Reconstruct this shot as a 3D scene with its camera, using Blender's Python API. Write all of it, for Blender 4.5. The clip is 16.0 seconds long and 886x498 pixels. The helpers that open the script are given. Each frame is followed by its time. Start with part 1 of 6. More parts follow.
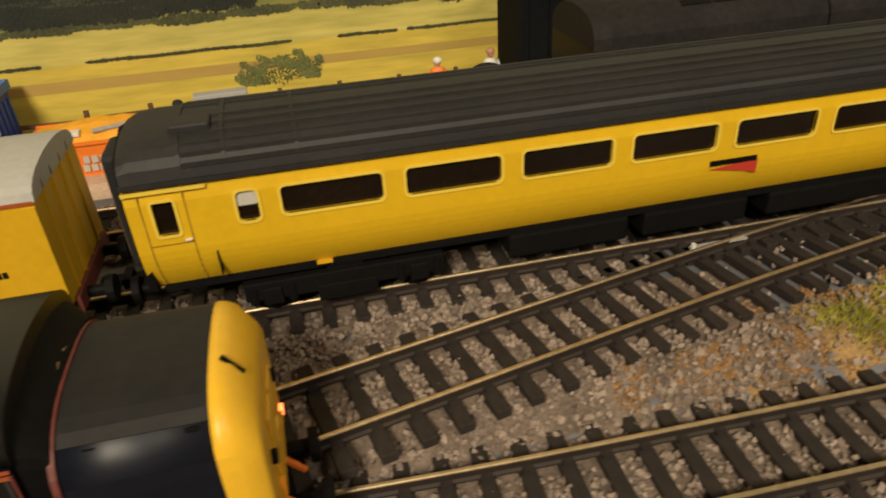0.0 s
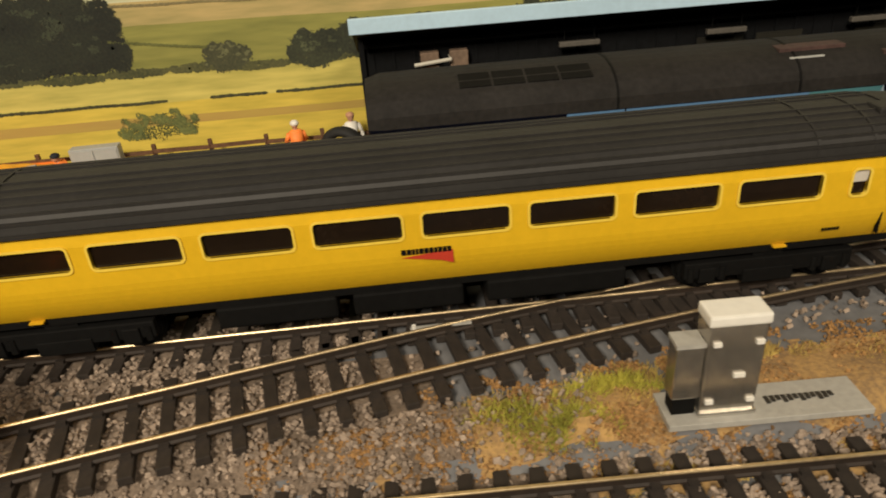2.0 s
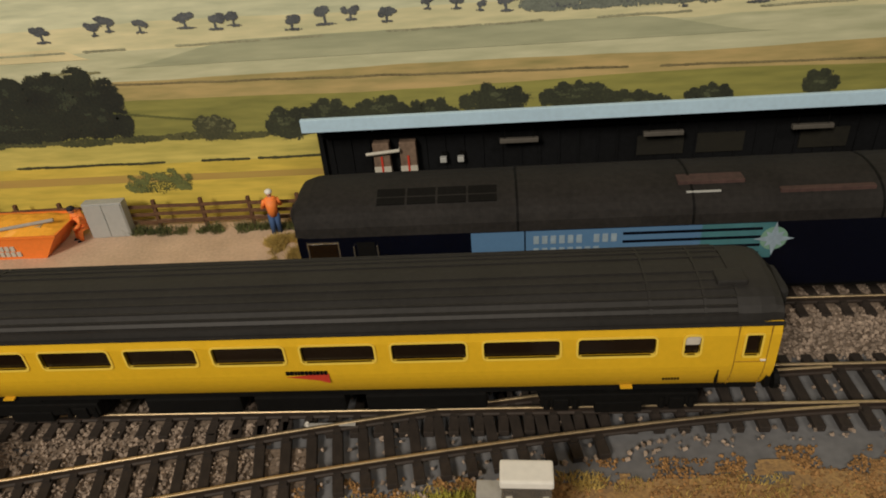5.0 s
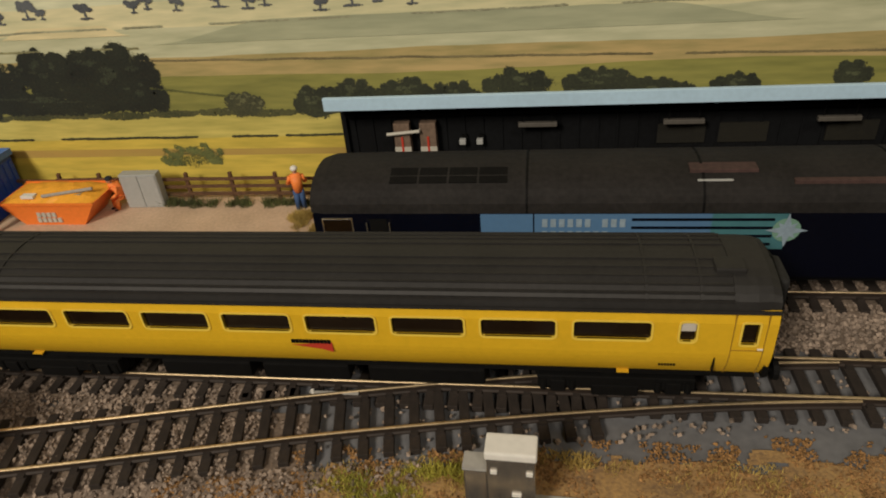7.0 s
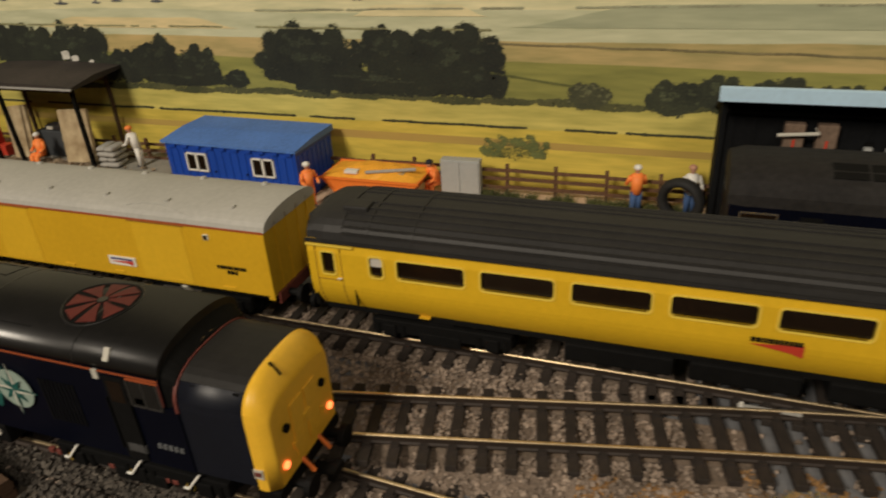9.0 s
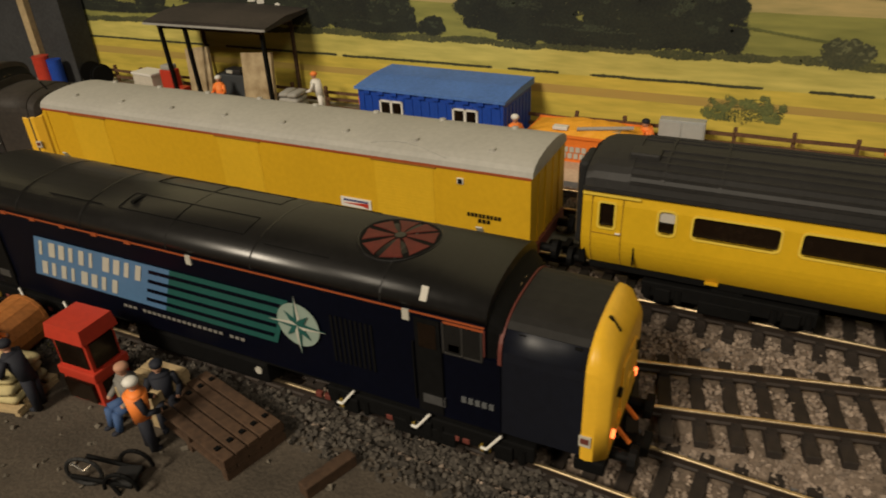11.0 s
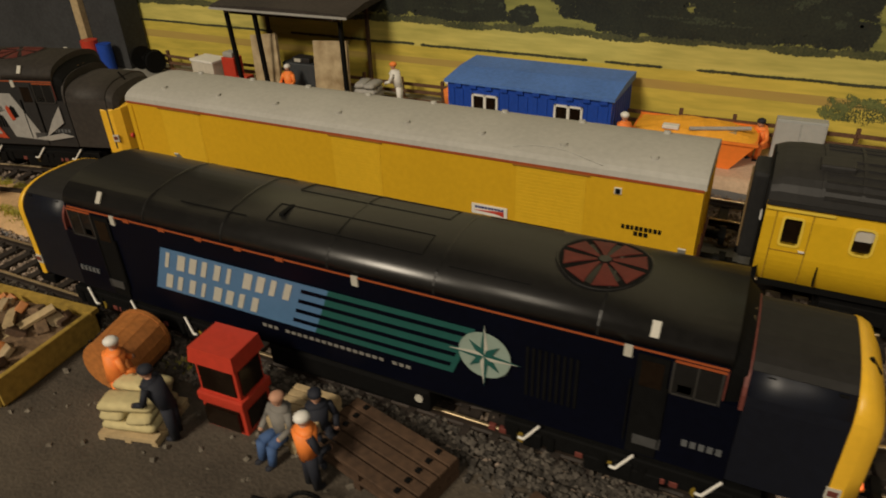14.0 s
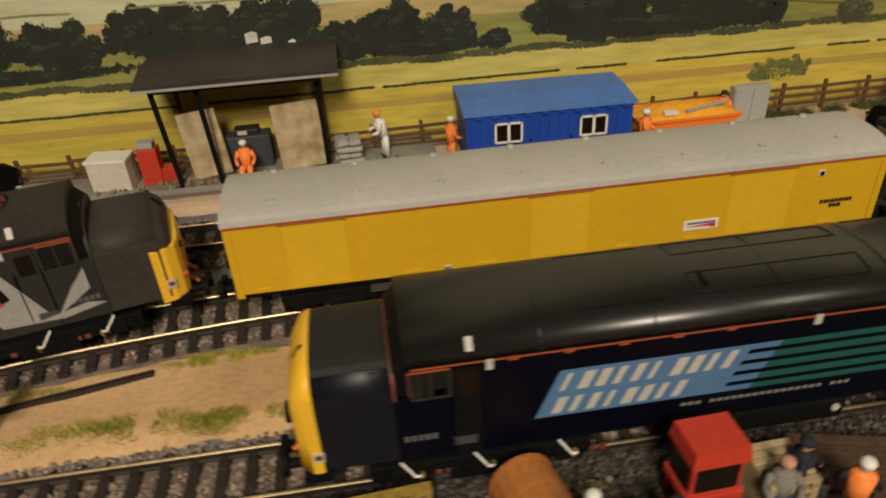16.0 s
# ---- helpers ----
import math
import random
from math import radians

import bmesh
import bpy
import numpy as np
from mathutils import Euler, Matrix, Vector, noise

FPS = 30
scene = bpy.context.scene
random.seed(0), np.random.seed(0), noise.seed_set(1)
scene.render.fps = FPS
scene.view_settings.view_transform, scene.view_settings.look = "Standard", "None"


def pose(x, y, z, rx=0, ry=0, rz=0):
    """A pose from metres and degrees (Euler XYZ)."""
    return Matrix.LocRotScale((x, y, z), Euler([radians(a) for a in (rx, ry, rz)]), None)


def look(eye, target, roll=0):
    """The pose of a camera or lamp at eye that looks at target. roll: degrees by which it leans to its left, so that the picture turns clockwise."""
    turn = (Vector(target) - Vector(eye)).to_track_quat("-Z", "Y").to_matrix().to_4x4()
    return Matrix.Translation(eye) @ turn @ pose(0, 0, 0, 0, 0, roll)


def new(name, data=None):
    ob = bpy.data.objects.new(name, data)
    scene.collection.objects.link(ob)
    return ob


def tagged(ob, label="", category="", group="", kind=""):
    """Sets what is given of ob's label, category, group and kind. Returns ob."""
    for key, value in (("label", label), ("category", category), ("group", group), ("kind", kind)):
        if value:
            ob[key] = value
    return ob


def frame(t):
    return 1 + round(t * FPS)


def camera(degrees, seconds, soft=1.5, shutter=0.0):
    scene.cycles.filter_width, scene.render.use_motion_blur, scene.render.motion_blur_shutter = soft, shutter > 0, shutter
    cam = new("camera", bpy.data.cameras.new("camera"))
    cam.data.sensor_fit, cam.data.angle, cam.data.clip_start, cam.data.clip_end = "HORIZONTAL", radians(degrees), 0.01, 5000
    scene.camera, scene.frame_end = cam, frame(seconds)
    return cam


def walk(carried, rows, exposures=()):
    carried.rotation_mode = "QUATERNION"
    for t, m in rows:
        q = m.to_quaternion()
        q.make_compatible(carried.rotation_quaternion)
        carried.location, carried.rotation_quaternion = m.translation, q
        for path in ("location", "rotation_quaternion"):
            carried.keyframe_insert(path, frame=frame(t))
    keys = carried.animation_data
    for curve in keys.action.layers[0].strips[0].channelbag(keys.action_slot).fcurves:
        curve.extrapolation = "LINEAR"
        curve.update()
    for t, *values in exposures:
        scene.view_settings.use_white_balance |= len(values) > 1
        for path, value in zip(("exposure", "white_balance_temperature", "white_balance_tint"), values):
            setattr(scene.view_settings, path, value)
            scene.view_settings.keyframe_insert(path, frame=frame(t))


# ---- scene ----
cam = camera(66.0, 16.0, soft=1.85, shutter=0.4)
PATH = [
    (0, (0.035, -0.128, 0.096), (0.386, 1.551, -0.933), -3.3),
    (0.5, (0.059, -0.134, 0.102), (0.345, 1.566, -0.912), -3.3),
    (1, (0.087, -0.139, 0.104), (0.284, 1.589, -0.884), -3.6),
    (1.5, (0.108, -0.141, 0.106), (0.252, 1.598, -0.871), -3.8),
    (2, (0.127, -0.144, 0.107), (0.229, 1.609, -0.851), -4.2),
    (2.5, (0.144, -0.146, 0.108), (0.205, 1.614, -0.84), -3.8),
    (3, (0.159, -0.142, 0.124), (0.212, 1.611, -0.838), -3.2),
    (3.5, (0.175, -0.136, 0.133), (0.198, 1.589, -0.88), -3.1),
    (4, (0.186, -0.13, 0.141), (0.15, 1.542, -0.956), -3.1),
    (4.5, (0.185, -0.14, 0.16), (0.079, 1.542, -0.917), -4.0),
    (7, (0.199, -0.147, 0.159), (-0.092, 1.5, -0.937), -5.2),
    (7.5, (0.184, -0.153, 0.16), (-0.177, 1.478, -0.94), -4.4),
    (8, (0.161, -0.159, 0.162), (-0.296, 1.455, -0.928), -4.2),
    (8.5, (0.134, -0.162, 0.152), (-0.388, 1.487, -0.851), -3.2),
    (9, (0.103, -0.158, 0.134), (-0.518, 1.493, -0.807), -3.5),
    (9.5, (0.088, -0.162, 0.127), (-0.613, 1.447, -0.831), -3.0),
    (10, (0.073, -0.166, 0.125), (-0.66, 1.425, -0.841), -2.8),
    (12.5, (0.018, -0.169, 0.115), (-0.84, 1.334, -0.887), -2.9),
    (13, (0.019, -0.168, 0.116), (-0.84, 1.338, -0.881), -2.8),
    (13.5, (0.015, -0.168, 0.117), (-0.845, 1.339, -0.878), -2.9),
    (14, (-0.006, -0.172, 0.122), (-0.769, 1.367, -0.904), -2.0),
    (14.5, (-0.035, -0.176, 0.128), (-0.667, 1.415, -0.906), -1.6),
    (15, (-0.078, -0.179, 0.128), (-0.448, 1.499, -0.895), -1.7),
    (15.5, (-0.123, -0.179, 0.132), (-0.18, 1.535, -0.898), -2.2),
    (16, (-0.177, -0.176, 0.137), (0.012, 1.512, -0.919), -3.4),
]
walk(cam, [(t, look(eye, target, roll)) for t, eye, target, roll in PATH], exposures=[(0, -0.18, 5800, 11), (2.5, -0.05, 5650, 11), (3.1, -0.18, 5600, 12), (4, -0.58, 5450, 13), (4.5, -0.5, 5400, 13), (8.5, -0.56, 5450, 13), (10, -0.58, 5600, 11), (12.5, -0.70, 5700, 11), (14.5, -0.78, 5650, 11), (15, -0.5, 5450, 12), (16, -0.5, 5650, 12)])

# ---- light: two warm ceiling lamps in a dim room ----
world = bpy.data.worlds.new("room_air")
scene.world = world
world.use_nodes = True
world.node_tree.nodes["Background"].inputs[0].default_value = (1.0, 0.78, 0.52, 1)
world.node_tree.nodes["Background"].inputs[1].default_value = 0.0015


def lamp(name, eye, target, watts, size, colour):
    data = bpy.data.lights.new(name, "AREA")
    data.energy, data.shape, data.size, data.color = watts, "DISK", size, colour
    ob = new(name, data)
    ob.matrix_world = look(eye, target)
    return ob


lamp("ceiling_lamp", (-0.31, -1.00, 0.86), (0.0, 0.05, 0.0), 22.5, 0.32, (1.0, 0.80, 0.53))
lamp("side_ceiling_lamp", (0.62, -0.75, 0.90), (0.0, 0.05, 0.0), 5.0, 0.30, (1.0, 0.80, 0.53))


# ---- materials ----
def mat(name, colour, rough=0.6, metal=0.0, var=0.15, scale=250.0, bump=0.0, spec=0.5, second=None, coat=0.0):
    """Base colour with coarse and fine variation, in metres of object space."""
    m = bpy.data.materials.new(name)
    m.use_nodes = True
    nt = m.node_tree
    b = nt.nodes["Principled BSDF"]
    tc = nt.nodes.new("ShaderNodeTexCoord")
    n1, n2 = nt.nodes.new("ShaderNodeTexNoise"), nt.nodes.new("ShaderNodeTexNoise")
    n1.inputs["Scale"].default_value, n2.inputs["Scale"].default_value = scale * 0.17, scale * 2.3
    n1.inputs["Detail"].default_value, n2.inputs["Detail"].default_value = 4, 3
    add = nt.nodes.new("ShaderNodeMath")
    add.operation = "ADD"
    ramp = nt.nodes.new("ShaderNodeValToRGB")
    lo = tuple(c * (1 - var) for c in colour) if second is None else second
    hi = tuple(min(1, c * (1 + var)) for c in colour)
    ramp.color_ramp.elements[0].color, ramp.color_ramp.elements[1].color = (*lo, 1), (*hi, 1)
    ramp.color_ramp.elements[0].position, ramp.color_ramp.elements[1].position = 0.36, 0.64
    half = nt.nodes.new("ShaderNodeMath")
    half.operation, half.inputs[1].default_value = "MULTIPLY", 0.5
    L = nt.links.new
    for n in (n1, n2):
        L(tc.outputs["Object"], n.inputs["Vector"])
    L(n1.outputs["Fac"], add.inputs[0])
    L(n2.outputs["Fac"], add.inputs[1])
    L(add.outputs[0], half.inputs[0])
    L(half.outputs[0], ramp.inputs[0])
    L(ramp.outputs[0], b.inputs["Base Color"])
    b.inputs["Roughness"].default_value, b.inputs["Metallic"].default_value = rough, metal
    b.inputs["Specular IOR Level"].default_value = spec
    b.inputs["Coat Weight"].default_value = coat
    if bump:
        bp = nt.nodes.new("ShaderNodeBump")
        bp.inputs["Strength"].default_value, bp.inputs["Distance"].default_value = bump, 0.0004
        L(n2.outputs["Fac"], bp.inputs["Height"])
        L(bp.outputs[0], b.inputs["Normal"])
    return m


def glow(name, colour, strength):
    m = bpy.data.materials.new(name)
    m.use_nodes = True
    b = m.node_tree.nodes["Principled BSDF"]
    b.inputs["Base Color"].default_value = (*colour, 1)
    b.inputs["Emission Color"].default_value = (*colour, 1)
    b.inputs["Emission Strength"].default_value = strength
    return m


YELLOW = mat("coach_yellow", (0.68, 0.425, 0.004), 0.45, var=0.05, spec=0.22)
YELLOW_FRAME = mat("window_rim_yellow", (0.82, 0.60, 0.06), 0.4, var=0.05)
VAN_YELLOW = mat("van_yellow", (0.63, 0.375, 0.005), 0.5, var=0.05, spec=0.25)
DOOR_YELLOW = mat("van_door_yellow", (0.67, 0.42, 0.010), 0.5, var=0.05, spec=0.25)
NOSE_YELLOW = mat("nose_yellow", (0.85, 0.50, 0.02), 0.4, var=0.05)
COACH_ROOF = mat("coach_roof_black", (0.017, 0.016, 0.015), 0.62, var=0.25, bump=0.15)
LOCO_ROOF = mat("loco_roof_black", (0.010, 0.0095, 0.009), 0.33, var=0.3, bump=0.04, spec=0.7)
LOCO_NAVY = mat("loco_navy", (0.0017, 0.0024, 0.0075), 0.40, var=0.2, spec=0.15)
OLD_ROOF = mat("weathered_roof", (0.016, 0.0145, 0.0135), 0.75, var=0.35, spec=0.25)
GREY_LOCO = mat("loco_charcoal", (0.022, 0.021, 0.021), 0.5, var=0.2)
VAN_ROOF = mat("van_roof_grey", (0.42, 0.41, 0.37), 0.6, var=0.08, bump=0.1)
BLACK = mat("underframe_black", (0.004, 0.004, 0.004), 0.7, var=0.3, spec=0.15)
RUBBER = mat("rubber_black", (0.012, 0.012, 0.012), 0.75, var=0.3)
GLASS = mat("dark_window", (0.012, 0.007, 0.004), 0.2, var=0.3, spec=0.3)
CURTAIN = mat("frosted_pane", (0.55, 0.52, 0.46), 0.4, var=0.05)
ORANGE_LINE = mat("orange_line", (0.33, 0.075, 0.018), 0.5, var=0.1)
BAND_RED = mat("faded_red_band", (0.14, 0.035, 0.025), 0.6, var=0.2)
FAN_RED = mat("fan_red", (0.105, 0.016, 0.010), 0.6, var=0.2)
SIGN_BLUE = mat("sign_blue", (0.09, 0.185, 0.345), 0.45, var=0.05)
SIGN_GREEN = mat("sign_green", (0.017, 0.090, 0.078), 0.45, var=0.08)
PALE = mat("letter_white", (0.50, 0.48, 0.41), 0.5, var=0.05)
MINT = mat("emblem_mint", (0.17, 0.30, 0.23), 0.5, var=0.05)
WHITE = mat("white_paint", (0.78, 0.76, 0.70), 0.5, var=0.05)
RED = mat("red_paint", (0.50, 0.045, 0.02), 0.45, var=0.1)
ORANGE = mat("orange_paint", (0.85, 0.22, 0.02), 0.45, var=0.07)
AMBER = mat("skip_amber", (0.85, 0.40, 0.02), 0.5, var=0.1)
BLUE = mat("cabin_blue", (0.014, 0.062, 0.40), 0.5, var=0.12)
# paler than the walls: dust, and light from above put into the colour
BLUE_ROOF = mat("cabin_roof_lit_blue", (0.09, 0.20, 0.56), 0.6, var=0.15)
RAIL = mat("rail_steel", (0.66, 0.52, 0.31), 0.40, metal=0.85, var=0.2)
RAIL_SIDE = mat("rail_rust", (0.022, 0.014, 0.009), 0.7, var=0.3)
SLEEPER = mat("sleeper_brown", (0.022, 0.016, 0.012), 0.8, var=0.35)


def pebbled(name, colour, low=0.45, high=1.35):
    """Loose stones: each one its own tone."""
    m = mat(name, colour, 0.9, var=0.25, scale=600)
    nt = m.node_tree
    b = nt.nodes["Principled BSDF"]
    src = b.inputs["Base Color"].links[0].from_socket
    geo = nt.nodes.new("ShaderNodeNewGeometry")
    rng = nt.nodes.new("ShaderNodeMapRange")
    rng.inputs["To Min"].default_value, rng.inputs["To Max"].default_value = low, high
    sc = nt.nodes.new("ShaderNodeVectorMath")
    sc.operation = "SCALE"
    nt.links.new(geo.outputs["Random Per Island"], rng.inputs["Value"])
    nt.links.new(src, sc.inputs[0])
    nt.links.new(rng.outputs[0], sc.inputs["Scale"])
    nt.links.new(sc.outputs[0], b.inputs["Base Color"])
    return m


STONE = pebbled("ballast_grey", (0.31, 0.245, 0.19), 0.55, 1.2)
BED = mat("ballast_bed", (0.16, 0.122, 0.09), 0.95, var=0.4, scale=500, bump=0.8)
BOARD = mat("painted_board", (0.145, 0.147, 0.155), 0.85, var=0.2, scale=120, bump=0.2)
VERGE_SAND = mat("sand_ochre", (0.58, 0.38, 0.185), 0.95, var=0.16, scale=260, bump=0.6)
SAND = mat("sand_pink", (0.56, 0.41, 0.28), 0.95, var=0.14, scale=300, bump=0.6)
TARMAC = mat("yard_grey", (0.070, 0.056, 0.040), 0.95, var=0.3, scale=500, bump=0.8)
DIRT = mat("orange_dirt", (0.34, 0.215, 0.075), 0.95, var=0.3, scale=400, bump=0.8, second=(0.20, 0.13, 0.065))
GRASS = mat("static_grass", (0.44, 0.40, 0.05), 0.9, var=0.3, scale=300, second=(0.25, 0.26, 0.03))
STRAW = mat("straw_grass", (0.45, 0.33, 0.085), 0.9, var=0.35, scale=300)
CONCRETE = mat("concrete", (0.24, 0.23, 0.20), 0.9, var=0.18, bump=0.4)
SLAB_LIGHT = mat("pale_concrete", (0.36, 0.35, 0.32), 0.9, var=0.12, bump=0.3)
WALL_CREAM = mat("stained_render", (0.48, 0.39, 0.24), 0.85, var=0.25, scale=70, second=(0.25, 0.175, 0.085))
HUT_ROOF = mat("hut_roof_felt", (0.035, 0.028, 0.023), 0.85, var=0.3, bump=0.3)
WOOD_DARK = mat("dark_timber", (0.075, 0.042, 0.022), 0.8, var=0.35)
WOOD_FENCE = mat("fence_timber", (0.11, 0.055, 0.025), 0.8, var=0.35)
WOOD_PALE = mat("pale_timber", (0.45, 0.34, 0.18), 0.8, var=0.2)
DRUM_WOOD = mat("drum_wood", (0.42, 0.16, 0.035), 0.6, var=0.25)
SACK = mat("cream_sack", (0.55, 0.47, 0.235), 0.85, var=0.12, bump=0.4)
SACK_GREY = mat("grey_sack", (0.36, 0.35, 0.32), 0.9, var=0.12, bump=0.4)
GREY = mat("cabinet_grey", (0.38, 0.39, 0.38), 0.5, var=0.06)
STEEL = mat("brushed_aluminium", (0.44, 0.41, 0.36), 0.22, metal=0.85, var=0.15)
LIP = mat("depot_fascia_blue", (0.48, 0.66, 0.82), 0.5, var=0.06)
# dark side wall, and the open shed's interior shade put into colour
DEPOT = mat("depot_wall_and_interior_black", (0.005, 0.0055, 0.0065), 0.8, var=0.3, spec=0.15)
DEPOT_YELLOW = mat("depot_dimmed_yellow", (0.009, 0.008, 0.004), 0.7, var=0.3)
HIVIS = mat("hi_vis_orange", (0.95, 0.26, 0.04), 0.6, var=0.1)
SKIN = mat("figure_flesh", (0.50, 0.27, 0.17), 0.7, var=0.1)
DENIM = mat("denim_blue", (0.05, 0.10, 0.24), 0.8, var=0.2)
NAVY_CLOTH = mat("navy_cloth", (0.012, 0.014, 0.024), 0.8, var=0.2)
GREY_CLOTH = mat("grey_cloth", (0.20, 0.19, 0.17), 0.8, var=0.15)
RUBBLE = mat("rubble_brown", (0.15, 0.095, 0.05), 0.9, var=0.5, scale=350)
ROOM = mat("room_plaster", (0.035, 0.031, 0.026), 0.9, var=0.06, scale=20)
LAMP_RED = glow("tail_lamp_lit", (1.0, 0.16, 0.03), 5.0)


# ---- mesh helpers ----
def part(name, bm, material, parent=None, label="", smooth=False):
    me = bpy.data.meshes.new(name)
    bmesh.ops.recalc_face_normals(bm, faces=bm.faces)
    bm.to_mesh(me)
    bm.free()
    me.materials.append(material)
    if smooth:
        for p in me.polygons:
            p.use_smooth = True
    ob = new(name, me)
    if parent is not None:
        ob.parent = parent
    if label:
        ob["label"] = label
    return ob


def again(ob, parent, x=0.0, y=0.0, z=0.0, rz=0.0):
    """Another object on the same mesh."""
    c = new(ob.name.split(".")[0], ob.data)
    c.parent = parent
    c.matrix_basis = pose(x, y, z, 0, 0, rz)
    return c


def thing(name, label, category, m=None, group="", kind=""):
    ob = new(name)
    ob.empty_display_size = 0.005
    if m is not None:
        ob.matrix_basis = m
    return tagged(ob, label, category, group, kind)


def box(bm, x0, x1, y0, y1, z0, z1, bevel=0.0):
    r = bmesh.ops.create_cube(bm, size=1.0, matrix=Matrix.Translation(((x0 + x1) / 2, (y0 + y1) / 2, (z0 + z1) / 2)) @ Matrix.Diagonal((x1 - x0, y1 - y0, z1 - z0, 1)))
    if bevel:
        edges = list({e for v in r["verts"] for e in v.link_edges})
        bmesh.ops.bevel(bm, geom=edges, offset=bevel, segments=2, affect="EDGES", profile=0.6)
    return r["verts"]


def boxed(x0, x1, y0, y1, z0, z1, bevel=0.0):
    bm = bmesh.new()
    box(bm, x0, x1, y0, y1, z0, z1, bevel)
    return bm


def rod(bm, p0, p1, r0, r1=None, n=8, caps=True):
    p0, p1 = Vector(p0), Vector(p1)
    d = p1 - p0
    m = Matrix.Translation((p0 + p1) / 2) @ d.to_track_quat("Z", "Y").to_matrix().to_4x4()
    return bmesh.ops.create_cone(bm, cap_ends=caps, cap_tris=False, segments=n, radius1=r0, radius2=r0 if r1 is None else r1, depth=d.length, matrix=m)["verts"]


def rodded(p0, p1, r0, r1=None, n=8):
    bm = bmesh.new()
    rod(bm, p0, p1, r0, r1, n)
    return bm


def ball(bm, c, r, sx=1, sy=1, sz=1, sub=2):
    return bmesh.ops.create_icosphere(bm, subdivisions=sub, radius=r, matrix=Matrix.Translation(c) @ Matrix.Diagonal((sx, sy, sz, 1)))["verts"]


def loft(bm, rings, closed=True, caps=True):
    """Skin a list of rings of equal length."""
    vs = [[bm.verts.new(p) for p in ring] for ring in rings]
    n = len(vs[0])
    for a, b in zip(vs, vs[1:]):
        for k in range(n if closed else n - 1):
            bm.faces.new((a[k], a[(k + 1) % n], b[(k + 1) % n], b[k]))
    if caps and closed:
        bm.faces.new(vs[0])
        bm.faces.new(vs[-1])
    return vs


def arc(half, z0, rise, n=14):
    """Roof line from one eave to the other: (y, z)."""
    return [(-half * math.cos(math.pi * k / n), z0 + rise * math.sin(math.pi * k / n) ** 0.75) for k in range(n + 1)]


def plate(bm, outline, y, depth):
    """A flat shape in x and z, depth thick towards -y."""
    f = [bm.verts.new((x, y, z)) for x, z in outline]
    g = [bm.verts.new((x, y - depth, z)) for x, z in outline]
    n = len(f)
    bm.faces.new(f)
    bm.faces.new(g)
    for k in range(n):
        bm.faces.new((f[k], f[(k + 1) % n], g[(k + 1) % n], g[k]))


def plated(outline, y, depth):
    bm = bmesh.new()
    plate(bm, outline, y, depth)
    return bm


def rounded(x0, x1, z0, z1, r, n=4):
    out = []
    for cx, cz, a in ((x1 - r, z1 - r, 0), (x0 + r, z1 - r, 90), (x0 + r, z0 + r, 180), (x1 - r, z0 + r, 270)):
        for k in range(n + 1):
            t = radians(a + 90 * k / n)
            out.append((cx + r * math.cos(t), cz + r * math.sin(t)))
    return out


def ring_frame(x0, x1, z0, z1, r, w, y, depth):
    """A raised window rim."""
    bm = bmesh.new()
    o, i = rounded(x0 - w, x1 + w, z0 - w, z1 + w, r + w), rounded(x0, x1, z0, z1, r)
    n = len(o)
    a = [bm.verts.new((x, y, z)) for x, z in o]
    b = [bm.verts.new((x, y - depth, z)) for x, z in o]
    c = [bm.verts.new((x, y - depth, z)) for x, z in i]
    d = [bm.verts.new((x, y + 0.0006, z)) for x, z in i]
    for k in range(n):
        j = (k + 1) % n
        bm.faces.new((a[k], a[j], b[j], b[k]))
        bm.faces.new((b[k], b[j], c[j], c[k]))
        bm.faces.new((c[k], c[j], d[j], d[k]))
    return bm


# ---- ground ----
def smooth01(t):
    t = min(1.0, max(0.0, t))
    return t * t * (3 - 2 * t)


def ground_z(x, y):
    yard = 0.0036 * smooth01((-0.0665 - y) / 0.0045) * smooth01((0.075 - x) / 0.035)
    return 0.0055 * smooth01((y - 0.084) / 0.010) - 0.006 * smooth01((-0.030 - y) / 0.014) + yard


def sheet(name, x0, x1, y0, y1, step, lift=0.0, wobble=0.0, ragged=0.0, seed=0):
    bm = bmesh.new()
    nx, ny = max(2, int((x1 - x0) / step)), max(2, int((y1 - y0) / step))
    vs = []
    for i in range(nx + 1):
        row = []
        for j in range(ny + 1):
            x, y = x0 + (x1 - x0) * i / nx, y0 + (y1 - y0) * j / ny
            z = ground_z(x, y) + lift + wobble * noise.noise(Vector((x * 90 + seed, y * 90, 0)))
            row.append(bm.verts.new((x, y, z)))
        vs.append(row)
    rnd = random.Random(seed)
    for i in range(nx):
        for j in range(ny):
            if ragged:
                u, v = (i + 0.5) / nx * 2 - 1, (j + 0.5) / ny * 2 - 1
                edge = max(abs(u), abs(v)) * 0.45 + 0.55 * math.hypot(u, v)
                if edge + ragged * noise.noise(Vector((i * step * 70, j * step * 70, seed))) > 0.93:
                    continue
            bm.faces.new((vs[i][j], vs[i + 1][j], vs[i + 1][j + 1], vs[i][j + 1]))
    bmesh.ops.delete(bm, geom=[v for v in bm.verts if not v.link_faces], context="VERTS")
    return bm


